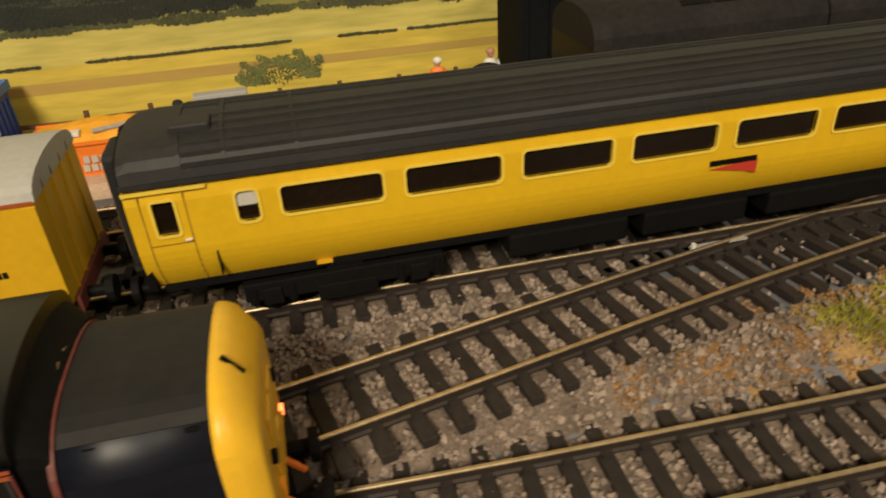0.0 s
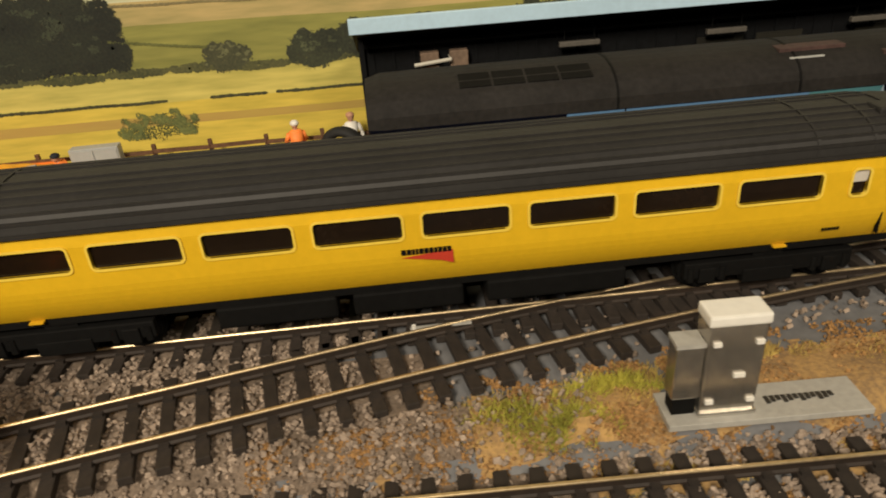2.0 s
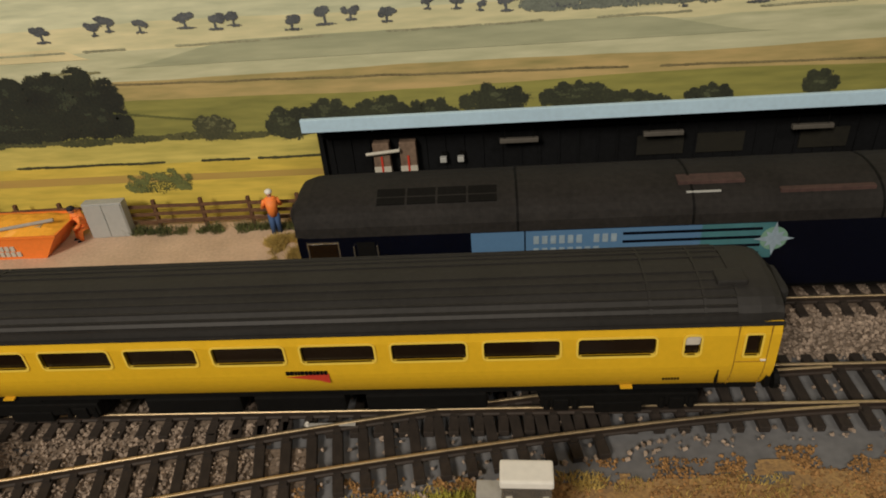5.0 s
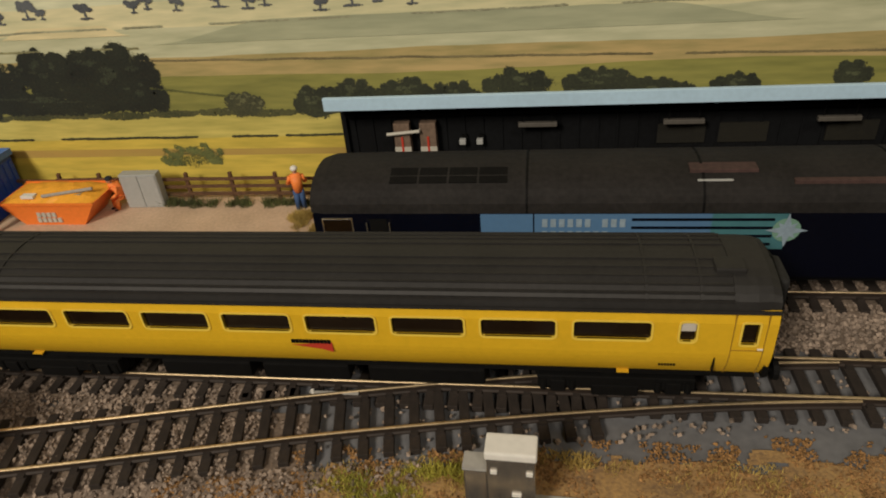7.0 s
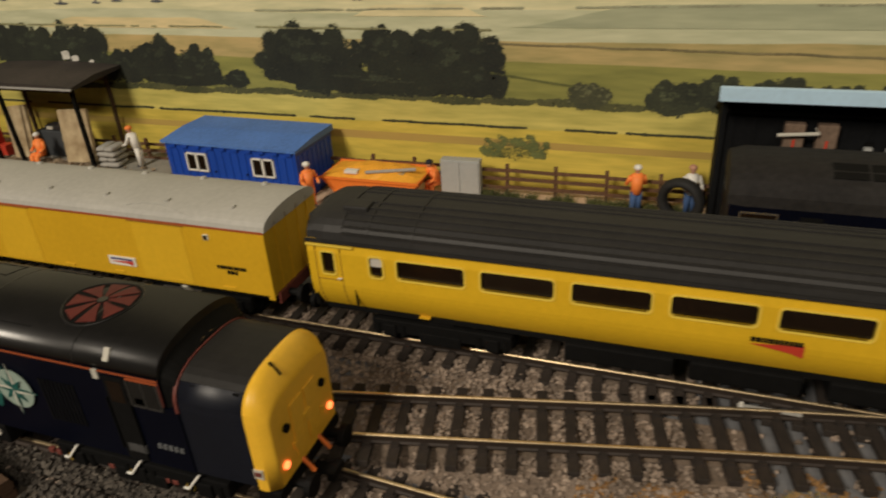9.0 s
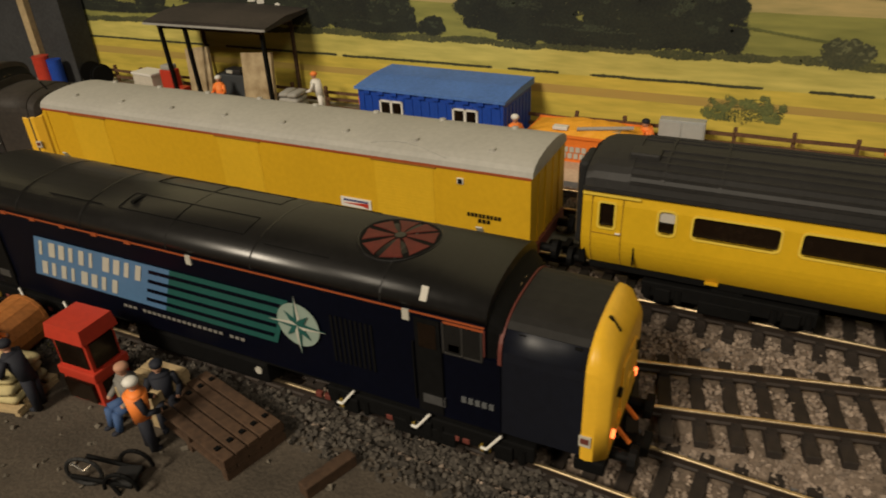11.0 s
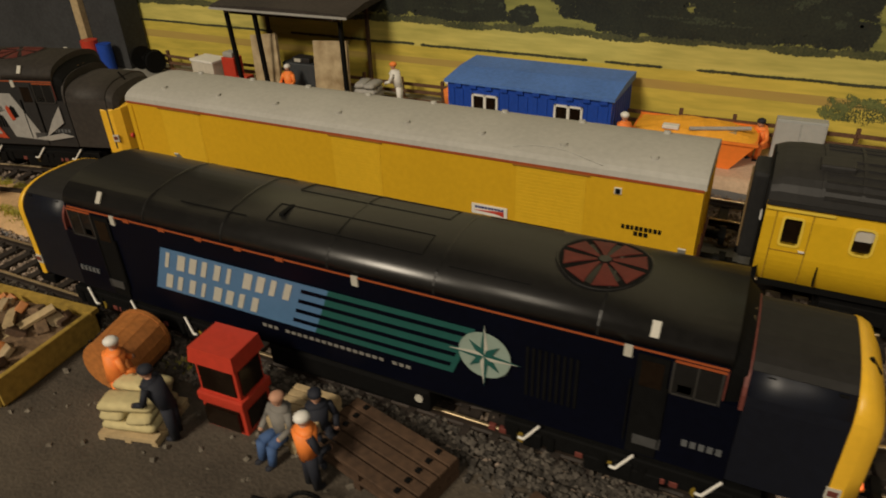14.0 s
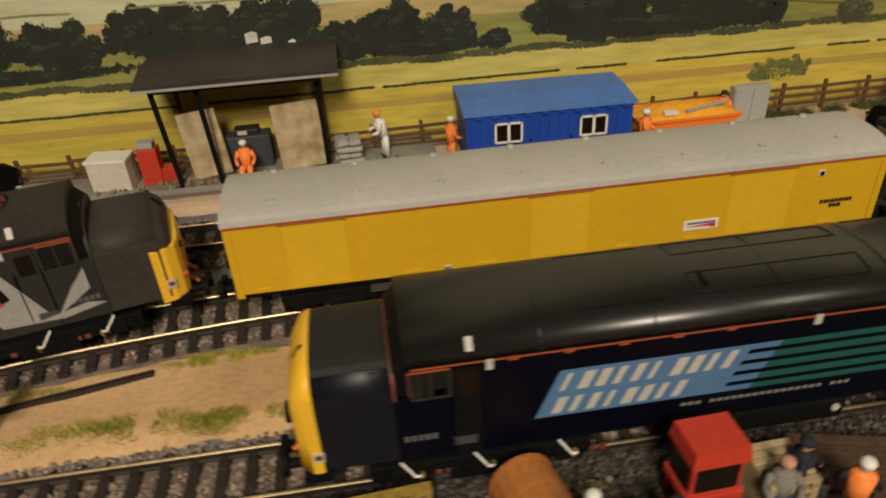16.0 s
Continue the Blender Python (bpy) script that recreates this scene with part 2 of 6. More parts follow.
ground = tagged(part("ground", sheet("ground", -0.90, 0.90, -0.30, 0.15, 0.012), BOARD), "grey painted layout board under the model tracks", "ground", kind="structure")
tagged(part("yard_sand", sheet("s", -0.16, 0.125, 0.078, 0.134, 0.002, 0.0004, 0.0004), SAND), "pinkish sandy yard in front of the fence", "ground", kind="structure")
tagged(part("sand_strip", sheet("s", -0.62, -0.14, 0.082, 0.104, 0.003, 0.0005, 0.0004), SAND), "pale sandy strip beside the platform edge", "ground", kind="structure")
tagged(part("sand_verge", sheet("s", -0.62, -0.10, -0.038, -0.004, 0.0022, 0.0006, 0.0005), VERGE_SAND), "sandy ground between two tracks", "ground", kind="structure")
tagged(part("gravel_shoulder", sheet("s", -0.30, 0.035, -0.0690, -0.0605, 0.0013, 0.0022, 0.0009), mat("dark_gravel", (0.05, 0.044, 0.037), 0.95, var=0.45, scale=700, bump=1.0)), "dark grey gravel shoulder along the front track", "ground", kind="structure")
tagged(part("yard_tarmac", sheet("s", -0.60, 0.12, -0.29, -0.064, 0.003, 0.0004, 0.0005), TARMAC), "dark grey gritty goods yard surface", "ground", kind="structure")


# ---- room round the layout ----
def room_wall(name, b, kind="structure", label="plain dim plastered room wall"):
    return tagged(part(name, boxed(*b), ROOM), label, "wall", kind=kind)


room_wall("wall_north", (-1.1, 1.1, 0.40, 0.50, -0.016, 1.2))
room_wall("wall_south", (-1.1, 1.1, -1.50, -1.40, -0.016, 1.2))
room_wall("wall_west", (-1.2, -1.1, -1.50, 0.50, -0.016, 1.2))
room_wall("wall_east", (1.1, 1.2, -1.50, 0.50, -0.016, 1.2))
room_wall("floor", (-1.2, 1.2, -1.50, 0.50, -0.116, -0.016), label="plain dark table under the layout board")
room_wall("ceiling", (-1.2, 1.2, -1.50, 0.50, 1.2, 1.3), label="plain room ceiling")

# ---- printed backdrop: fields, hedges and trees on a sheet ----
BACK_Y = 0.134
backdrop = tagged(part("backdrop", boxed(-0.90, 0.90, BACK_Y, BACK_Y + 0.006, -0.01, 0.32), mat("print_haze", (0.60, 0.57, 0.39), 0.75, var=0.08, scale=30)), "printed countryside backdrop with fields and trees behind the layout", "backdrop", kind="structure")


def field(name, z0, z1, colour, second, layer, waves=0.0012, freq=9.0, x0=-0.75, x1=0.75, scale=60):
    bm = bmesh.new()
    n = 90
    top, bot = [], []
    for k in range(n + 1):
        x = x0 + (x1 - x0) * k / n
        y = BACK_Y - 0.0001 - 0.00004 * layer
        end = 1.0 if x1 - x0 > 1.0 else smooth01(min(x - x0, x1 - x) / (0.22 * (x1 - x0)))
        top.append(bm.verts.new((x, y, z0 + (z1 - z0) * end + waves * end * (noise.noise(Vector((x * freq, z1 * 300, 1))) + 0.35 * noise.noise(Vector((x * 70, z1 * 300, 4)))))))
        bot.append(bm.verts.new((x, y, z0)))
    for k in range(n):
        bm.faces.new((bot[k], bot[k + 1], top[k + 1], top[k]))
    m = mat("print_" + name, colour, 0.75, var=0.18, scale=scale, second=second)
    tex = m.node_tree.nodes["Texture Coordinate"]
    mp = m.node_tree.nodes.new("ShaderNodeMapping")
    mp.inputs["Scale"].default_value = (0.35, 1, 2.6)
    for link in list(tex.outputs["Object"].links):
        to = link.to_socket
        m.node_tree.links.new(mp.outputs[0], to)
    m.node_tree.links.new(tex.outputs["Object"], mp.inputs[0])
    return part(name, bm, m, backdrop)


field("far_hill", 0.094, 0.112, (0.640, 0.640, 0.430), (0.470, 0.500, 0.330), 1, 0.003)
field("far_field", 0.084, 0.0965, (0.690, 0.625, 0.370), (0.540, 0.535, 0.310), 2, 0.0022)
field("grey_field", 0.072, 0.0860, (0.540, 0.535, 0.350), (0.430, 0.445, 0.270), 3, 0.0024)
field("tan_field", 0.060, 0.0735, (0.468, 0.351, 0.143), (0.286, 0.260, 0.091), 4, 0.0014)
field("green_field", 0.046, 0.0640, (0.27, 0.26, 0.060), (0.18, 0.185, 0.042), 5, 0.0020)
field("pale_field", 0.033, 0.0470, (0.546, 0.468, 0.111), (0.351, 0.325, 0.065), 6, 0.0008)
field("mustard_field", -0.004, 0.0345, (0.572, 0.442, 0.058), (0.377, 0.312, 0.036), 7, 0.0006)
field("brown_streak", 0.0255, 0.0292, (0.364, 0.247, 0.058), (0.468, 0.351, 0.065), 8, 0.0010, 6.0)


field("cream_field", 0.0835, 0.0885, (0.74, 0.64, 0.36), (0.60, 0.54, 0.30), 9, 0.0006, x0=-0.045, x1=0.020)
field("straw_field", 0.0775, 0.0830, (0.66, 0.54, 0.28), (0.52, 0.46, 0.24), 9, 0.0008, x0=-0.235, x1=-0.105)
field("far_meadow", 0.0790, 0.0880, (0.40, 0.41, 0.26), (0.33, 0.35, 0.22), 8, 0.0010, x0=0.028, x1=0.30)


def foliage(name, blobs, colour, second, layer, seed, leaf=0.0009, density=1.0, crown=False, rim=False):
    """A printed clump: many small overlapping leaf spots inside the given ellipses."""
    rnd = random.Random(seed)
    bm = bmesh.new()
    if crown:
        blobs = list(blobs)
        for cx, cz, rx, rz in list(blobs):
            for _ in range(14):
                a = rnd.uniform(-0.5, 3.64)
                q = rnd.uniform(0.08, 0.30) * min(rx, rz * 1.3)
                w = rnd.uniform(0.80, 1.02)
                blobs.append((cx + rx * w * math.cos(a), cz + rz * w * math.sin(a), q, q * rnd.uniform(0.6, 1.4)))
    if crown:
        # softer rim below and paler leaf masses above, as a print shows them
        edge = tuple(0.6 * c + 0.4 * f for c, f in zip(colour, (0.10, 0.10, 0.045)))
        foliage(name, [(cx, cz, rx + 0.0006, rz + 0.0006) for cx, cz, rx, rz in blobs], edge, tuple(0.6 * c for c in edge), layer - 1, seed + 40, leaf * 0.7, density * 0.8)
        haze = tuple(0.35 * c + 0.65 * f for c, f in zip(colour, (0.17, 0.16, 0.06)))
        foliage(name, [(cx, cz, rx + 0.0004, rz + 0.0004) for cx, cz, rx, rz in blobs], haze, tuple(0.8 * c for c in haze), layer - 2, seed + 120, 0.00030, density * 0.5, rim=True)
        lit = []
        for cx, cz, rx, rz in blobs[:12]:
            for _ in range(5):
                a, q = rnd.uniform(0.3, 2.8), rnd.uniform(0.1, 0.75)
                lit.append((cx + rx * q * math.cos(a), cz + rz * q * math.sin(a), rx * rnd.uniform(0.10, 0.22), rz * rnd.uniform(0.08, 0.18)))
        foliage(name, lit, tuple(2.2 * c for c in colour), tuple(1.2 * c for c in colour), layer + 1, seed + 80, leaf * 0.42, density * 0.30)
    for cx, cz, rx, rz in blobs:
        n = int(density * 5200000 * rx * rz / (leaf / 0.0011) ** 1.4) + 8
        if rim:
            n = int(density * 26000 * (rx + rz))
        for _ in range(n):
            a, q = rnd.random() * 6.283, rnd.uniform(0.92, 1.08) if rim else math.sqrt(rnd.random())
            q *= 0.90 + 0.26 * noise.noise(Vector((cx * 99 + 2.2 * math.cos(a), cz * 99 + 2.2 * math.sin(a), seed))) + 0.16 * noise.noise(Vector((cx * 99 + 7 * math.cos(a), cz * 99 + 7 * math.sin(a), seed)))
            x, z = cx + rx * q * math.cos(a), cz + rz * q * math.sin(a)
            s = leaf * rnd.uniform(0.6, 1.5) * (1.0 if q < 0.8 else 0.62)
            y = BACK_Y - 0.0001 - 0.00004 * layer - rnd.random() * 0.00003
            t0 = rnd.random() * 6.28
            bm.faces.new([bm.verts.new((x + s * math.cos(t0 + k * 1.257) * rnd.uniform(0.6, 1.1), y, z + s * math.sin(t0 + k * 1.257) * rnd.uniform(0.6, 1.1))) for k in range(5)])
    m = mat("print_" + name, colour, 0.8, var=0.3, scale=420, second=second)
    return tagged(part(name, bm, m, backdrop), kind="stuff")


DK, DK2 = (0.009, 0.011, 0.008), (0.019, 0.023, 0.013)
# field boundaries: start and end along the sheet, thickness, gaps, tone
HEDGES = [
    (-0.62, 0.0355, 0.30, 0.0350, 0.00050, -0.20, (0.032, 0.033, 0.013), 10),
    (0.022, 0.0722, 0.42, 0.0640, 0.00028, -0.45, (0.13, 0.11, 0.05), 11),
    (-0.35, 0.0790, 0.02, 0.0778, 0.00026, -0.1, (0.17, 0.165, 0.08), 16),
    (0.020, 0.0597, 0.056, 0.0548, 0.00032, -0.30, (0.07, 0.075, 0.02), 17),
    (-0.10, 0.0860, 0.42, 0.0895, 0.00024, -0.1, (0.22, 0.22, 0.14), 19),
]
foliage("tree_clump", [(-0.066, 0.061, 0.030, 0.015), (-0.070, 0.068, 0.018, 0.010), (-0.028, 0.066, 0.014, 0.012), (0.004, 0.062, 0.022, 0.015), (-0.006, 0.070, 0.014, 0.008), (0.014, 0.056, 0.011, 0.009), (-0.03, 0.053, 0.045, 0.006)], DK2, DK, 10, 3, crown=True)
foliage("tree_clump", [(-0.135, 0.058, 0.012, 0.010), (-0.160, 0.060, 0.015, 0.011), (-0.178, 0.057, 0.012, 0.009), (-0.145, 0.052, 0.030, 0.004), (-0.112, 0.052, 0.006, 0.004)], DK2, DK, 10, 4, crown=True)
foliage("tree_clump", [(-0.210, 0.066, 0.018, 0.012), (-0.245, 0.064, 0.022, 0.013), (-0.268, 0.068, 0.012, 0.009), (-0.195, 0.056, 0.014, 0.007), (-0.23, 0.054, 0.03, 0.004)], DK2, DK, 9, 5, crown=True)
foliage("tree_clump", [(-0.300, 0.064, 0.016, 0.010), (-0.335, 0.066, 0.020, 0.012), (-0.37, 0.062, 0.018, 0.012), (-0.42, 0.066, 0.03, 0.014), (-0.33, 0.054, 0.06, 0.003)], DK2, DK, 9, 6, crown=True)
foliage("tree", [(0.064, 0.0500, 0.009, 0.0052)], (0.060, 0.062, 0.028), (0.032, 0.036, 0.018), 10, 7, crown=True)
foliage("tree_clump", [(0.098, 0.0500, 0.010, 0.007), (0.115, 0.0530, 0.011, 0.0065), (0.138, 0.0535, 0.012, 0.006), (0.160, 0.052, 0.012, 0.005), (0.188, 0.0560, 0.014, 0.0055), (0.222, 0.056, 0.014, 0.0055), (0.245, 0.052, 0.014, 0.005), (0.276, 0.053, 0.009, 0.004), (0.32, 0.056, 0.006, 0.005)], (0.036, 0.041, 0.020), (0.016, 0.020, 0.012), 10, 8, crown=True)
foliage("hedgerow", [(-0.62 + 0.024 * k, 0.0468 + 0.0006 * math.sin(k * 2.1), 0.015, 0.0016) for k in range(52)], (0.085, 0.085, 0.03), (0.035, 0.042, 0.016), 9, 9, leaf=0.0008, density=1.6)
for x0, z0, x1, z1, thick, cut, tone, seed in HEDGES:
    n = int((x1 - x0) / 0.0022)
    row = []
    for k in range(n + 1):
        x = x0 + (x1 - x0) * k / n
        if noise.noise(Vector((x * 34, seed, 3))) + 0.4 * noise.noise(Vector((x * 110, seed, 5))) > cut:
            row.append((x, z0 + (z1 - z0) * k / n + 0.0004 * noise.noise(Vector((x * 60, seed, 8))), 0.0018, thick * (1 + 0.7 * noise.noise(Vector((x * 300, seed, 0))))))
    foliage("hedgerow", row, tuple(1.6 * c for c in tone), tone, 10, int(seed), leaf=0.00034, density=4.0)
rt = random.Random(21)
for x in [-0.34 + 0.0125 * k for k in range(56)]:
    if rt.random() < 0.8:
        tx, tz, ts = x + rt.uniform(-0.005, 0.005), 0.0955 + 0.0014 * math.sin(x * 40) + rt.uniform(-0.0018, 0.0026), rt.uniform(0.0024, 0.0052)
        lobes = [(tx + ts * rt.uniform(-0.75, 0.75), tz + ts * rt.uniform(-0.10, 0.45), ts * rt.uniform(0.35, 0.60), ts * rt.uniform(0.22, 0.42)) for _ in range(6)]
        foliage("field_tree", lobes + [(tx, tz - ts * 0.45, ts * 0.10, ts * 0.55), (tx, tz - ts * 0.85, ts * rt.uniform(0.5, 1.1), ts * 0.10)], (0.105, 0.115, 0.120), (0.060, 0.066, 0.076), 10, int(tx * 9999) % 97, leaf=0.00038, density=1.1)
foliage("far_wood", [(0.21 + 0.016 * k, 0.0945, 0.013, 0.0032) for k in range(14)], (0.17, 0.19, 0.155), (0.11, 0.125, 0.105), 10, 14, leaf=0.0008)
bush_blobs = [(0.030, 0.0245, 0.012, 0.0055), (0.036, 0.0275, 0.006, 0.0035), (0.022, 0.0225, 0.007, 0.0030), (0.042, 0.0240, 0.006, 0.0040)]
rt2 = random.Random(4)
sprigs = [(0.032 + 0.016 * q * math.cos(a), 0.0240 + 0.0075 * q * math.sin(a), 0.0014, 0.0016) for a, q in [(rt2.uniform(-0.5, 3.64), rt2.uniform(0.45, 1.05)) for _ in range(70)]]
foliage("bush", bush_blobs, (0.105, 0.115, 0.030), (0.040, 0.050, 0.016), 11, 15, leaf=0.00030, density=0.34)
foliage("bush", sprigs, (0.15, 0.165, 0.045), (0.07, 0.085, 0.025), 12, 16, leaf=0.00024, density=0.6)
PRINT_HOUSE = mat("print_house", (0.62, 0.60, 0.54), 0.8, var=0.3, scale=900)
for hx, hz, hw, hh in ((-0.2205, 0.0632, 0.0026, 0.0044), (-0.2145, 0.0624, 0.0024, 0.0028), (-0.2035, 0.0600, 0.0016, 0.0030), (-0.1995, 0.0592, 0.0014, 0.0018)):
    ph = part("printed_house", plated([(hx - hw, hz - 0.003), (hx + hw, hz - 0.0026), (hx + hw, hz - 0.003 + hh), (hx + 0.2 * hw, hz - 0.0024 + hh), (hx - hw, hz - 0.0032 + hh)], BACK_Y - 0.0007, 0.0001), PRINT_HOUSE, backdrop, "white cottage among the trees")

# ---- tracks ----
GAUGE, RAIL_H = 0.0165, 0.0055


def spline(pts):
    xs = [p[0] for p in pts]
    ys = [p[1] for p in pts]

    def f(x):
        a = np.interp([x - 0.02, x - 0.01, x, x + 0.01, x + 0.02], xs, ys)
        return float(a.mean())
    return f


LINE_MAIN = spline([(-0.62, -0.115), (-0.45, -0.046), (-0.36, -0.0105), (-0.29, 0.0075), (-0.22, 0.0150), (-0.19, 0.0155), (0.7, 0.0155)])
LINE_CROSS = spline([(-0.20, -0.0505), (-0.10, -0.0495), (-0.04, -0.0425), (0.03, -0.0285), (0.083, -0.0175), (0.13, -0.0075), (0.19, 0.0030), (0.25, 0.0115), (0.30, 0.0150), (0.5, 0.0155)])
LINE_FRONT = spline([(-0.62, -0.062), (-0.30, -0.0515), (0.0, -0.0510), (0.06, -0.0545), (0.25, -0.0600), (0.7, -0.066)])
LINE_DEPOT = spline([(-0.62, 0.0665), (0.7, 0.0665)])


def swept(line, x0, x1, off, profile, step=0.006):
    n = max(2, int((x1 - x0) / step))
    rings = []
    for k in range(n + 1):
        x = x0 + (x1 - x0) * k / n
        y = line(x)
        s = (line(x + 0.002) - line(x - 0.002)) / 0.004
        c = 1 / math.hypot(1, s)
        nx, ny = -s * c, c
        z = ground_z(x, y)
        rings.append([(x + nx * (off + a), y + ny * (off + a), z + b) for a, b in profile])
    bm = bmesh.new()
    loft(bm, rings)
    return bm


FOOT = [(-0.0009, 0.0028), (0.0009, 0.0028), (0.0009, 0.0032), (0.0004, 0.0036), (0.00045, 0.0050), (-0.00045, 0.0050), (-0.0004, 0.0036), (-0.0009, 0.0032)]
HEAD = [(-0.00044, 0.0050), (0.00044, 0.0050), (0.00044, 0.0053), (0.00030, RAIL_H), (-0.00030, RAIL_H), (-0.00044, 0.0053)]
sleeper_bm = boxed(-0.0016, 0.0016, -0.0155, 0.0155, 0.0006, 0.0028, 0.0003)
for s in (-1, 1):
    box(sleeper_bm, -0.0011, 0.0011, s * GAUGE / 2 - 0.0019, s * GAUGE / 2 + 0.0019, 0.0027, 0.0036)
sleeper_first = None


def track(name, label, line, x0, x1, pitch=0.0076, skip=()):
    global sleeper_first
    t = thing(name, label, "track", kind="structure")
    for s in (-1, 1):
        web = part("rail", swept(line, x0, x1, s * GAUGE / 2, FOOT), RAIL_SIDE, t)
        part("rail_head", swept(line, x0, x1, s * GAUGE / 2, HEAD), RAIL, web)
    for k in range(int((x1 - x0) / pitch)):
        x = x0 + pitch * (k + 0.5)
        if any(a < x < b for a, b in skip):
            continue
        y = line(x)
        rz = math.degrees(math.atan((line(x + 0.003) - line(x - 0.003)) / 0.006))
        if sleeper_first is None:
            sleeper_first = part("sleeper", sleeper_bm, SLEEPER, t)
            sleeper_first.matrix_basis = pose(x, y, ground_z(x, y), 0, 0, rz)
        else:
            again(sleeper_first, t, x, y, ground_z(x, y), rz + random.uniform(-0.6, 0.6))
    return t


track("main_track", "model railway track with dark sleepers and brassy worn rails", LINE_MAIN, -0.60, 0.52)
track("crossover_track", "curved turnout track joining the main line", LINE_CROSS, -0.11, 0.29, skip=[(0.215, 0.5)])
track("front_track", "model track along the goods yard", LINE_FRONT, -0.60, 0.50)
track("depot_track", "model track beside the depot and platform", LINE_DEPOT, -0.60, 0.52)

# ballast: loose stone chips
def chips(name, spots, material, label, size=0.00085, seed=1):
    rnd = np.random.RandomState(seed)
    base = np.array([(-1, -1, -1), (1, -1, -1), (1, 1, -1), (-1, 1, -1), (-1, -1, 1), (1, -1, 1), (1, 1, 1), (-1, 1, 1)], float) * 0.5
    quads = np.array([(0, 3, 2, 1), (4, 5, 6, 7), (0, 1, 5, 4), (1, 2, 6, 5), (2, 3, 7, 6), (3, 0, 4, 7)])
    V, F = [], []
    for k, (x, y, z) in enumerate(spots):
        s = size * rnd.uniform(0.6, 1.5)
        v = (base + rnd.uniform(-0.22, 0.22, (8, 3))) * s * rnd.uniform(0.7, 1.2, 3)
        q = Euler(rnd.uniform(0, 6.28, 3)).to_matrix()
        v = v @ np.array(q).T + (x, y, z)
        V.extend(map(tuple, v))
        F.extend(map(tuple, quads + 8 * k))
    me = bpy.data.meshes.new(name)
    me.from_pydata(V, [], F)
    me.materials.append(material)
    return tagged(new(name, me), label, "ballast", kind="stuff")


def bed(line, x0, x1, half):
    return swept(line, x0, x1, 0.0, [(-half, 0.0003), (-half + 0.002, 0.0013), (half - 0.002, 0.0013), (half, 0.0003)], 0.01)


for line, x0, x1 in ((LINE_MAIN, -0.60, 0.115), (LINE_FRONT, -0.60, 0.16), (LINE_DEPOT, -0.60, 0.52)):
    tagged(part("ballast_bed", bed(line, x0, x1, 0.0175), BED), "brown-grey ballast bed under the sleepers", "ballast", kind="structure")
tagged(part("ballast_bed", sheet("s", 0.0, 0.140, -0.044, -0.001, 0.003, 0.0010, 0.0004, ragged=0.25, seed=5), BED), "brown-grey ballast bed between two tracks", "ballast", kind="structure")
tagged(part("ballast_bed", sheet("s", 0.19, 0.52, 0.0325, 0.0495, 0.003, 0.0010, 0.0004), BED), "brown-grey ballast bed between the main and depot tracks", "ballast", kind="structure")
rb = random.Random(11)
spots = []
while len(spots) < 65000:
    x, y = rb.uniform(-0.42, 0.42), rb.uniform(-0.085, 0.088)
    near = min(abs(y - line(x)) for line in (LINE_MAIN, LINE_FRONT, LINE_DEPOT)) < 0.0185 or (x > 0.19 and 0.030 < y < 0.052)
    mid = x > 0.0 and x < 0.165 and LINE_FRONT(x) < y < LINE_MAIN(x)
    if x > 0.115 and LINE_CROSS(x) - 0.017 < y and x < 0.33 and y < 0.03:
        if rb.random() > 0.10:
            continue
    elif mid and rb.random() < 0.15:
        pass
    elif mid and x > 0.128 and y < -0.012:
        if rb.random() > 0.12 + 6 * max(0, 0.150 - x) * rb.random():
            continue
    elif not near and not mid:
        continue
    if x < -0.17 and y < 0.005 and min(y - LINE_FRONT(x), LINE_MAIN(x) - y) > 0.0135:
        continue
    on = min(abs(abs(y - line(x)) - GAUGE / 2) for line in (LINE_MAIN, LINE_FRONT, LINE_DEPOT, LINE_CROSS))
    if on < 0.0016:
        continue
    spots.append((x, y, ground_z(x, y) + rb.uniform(0.0008, 0.0021)))
chips("ballast", spots, STONE, "loose grey stone ballast chips between the sleepers", size=0.00076)
shoulder = [(rb.uniform(-0.27, 0.035), rb.triangular(-0.0785, -0.060, -0.066)) for _ in range(6400)]
chips("shoulder_stones", [(x, y, ground_z(x, y) + (0.0028 if y > -0.0675 else 0.0008) + rb.uniform(-0.0004, 0.0006)) for x, y in shoulder], pebbled("shoulder_grey", (0.080, 0.069, 0.056), 0.35, 1.5), "dark grey ballast stones beside the yard", size=0.0009, seed=8)
grit = [(rb.uniform(-0.3, 0.06), rb.uniform(-0.16, -0.073), -0.0019) for _ in range(420)]
chips("grit", grit, mat("yard_grit", (0.15, 0.13, 0.10), 0.95, var=0.4, scale=700), "small loose stones on the goods yard", size=0.0009, seed=5)


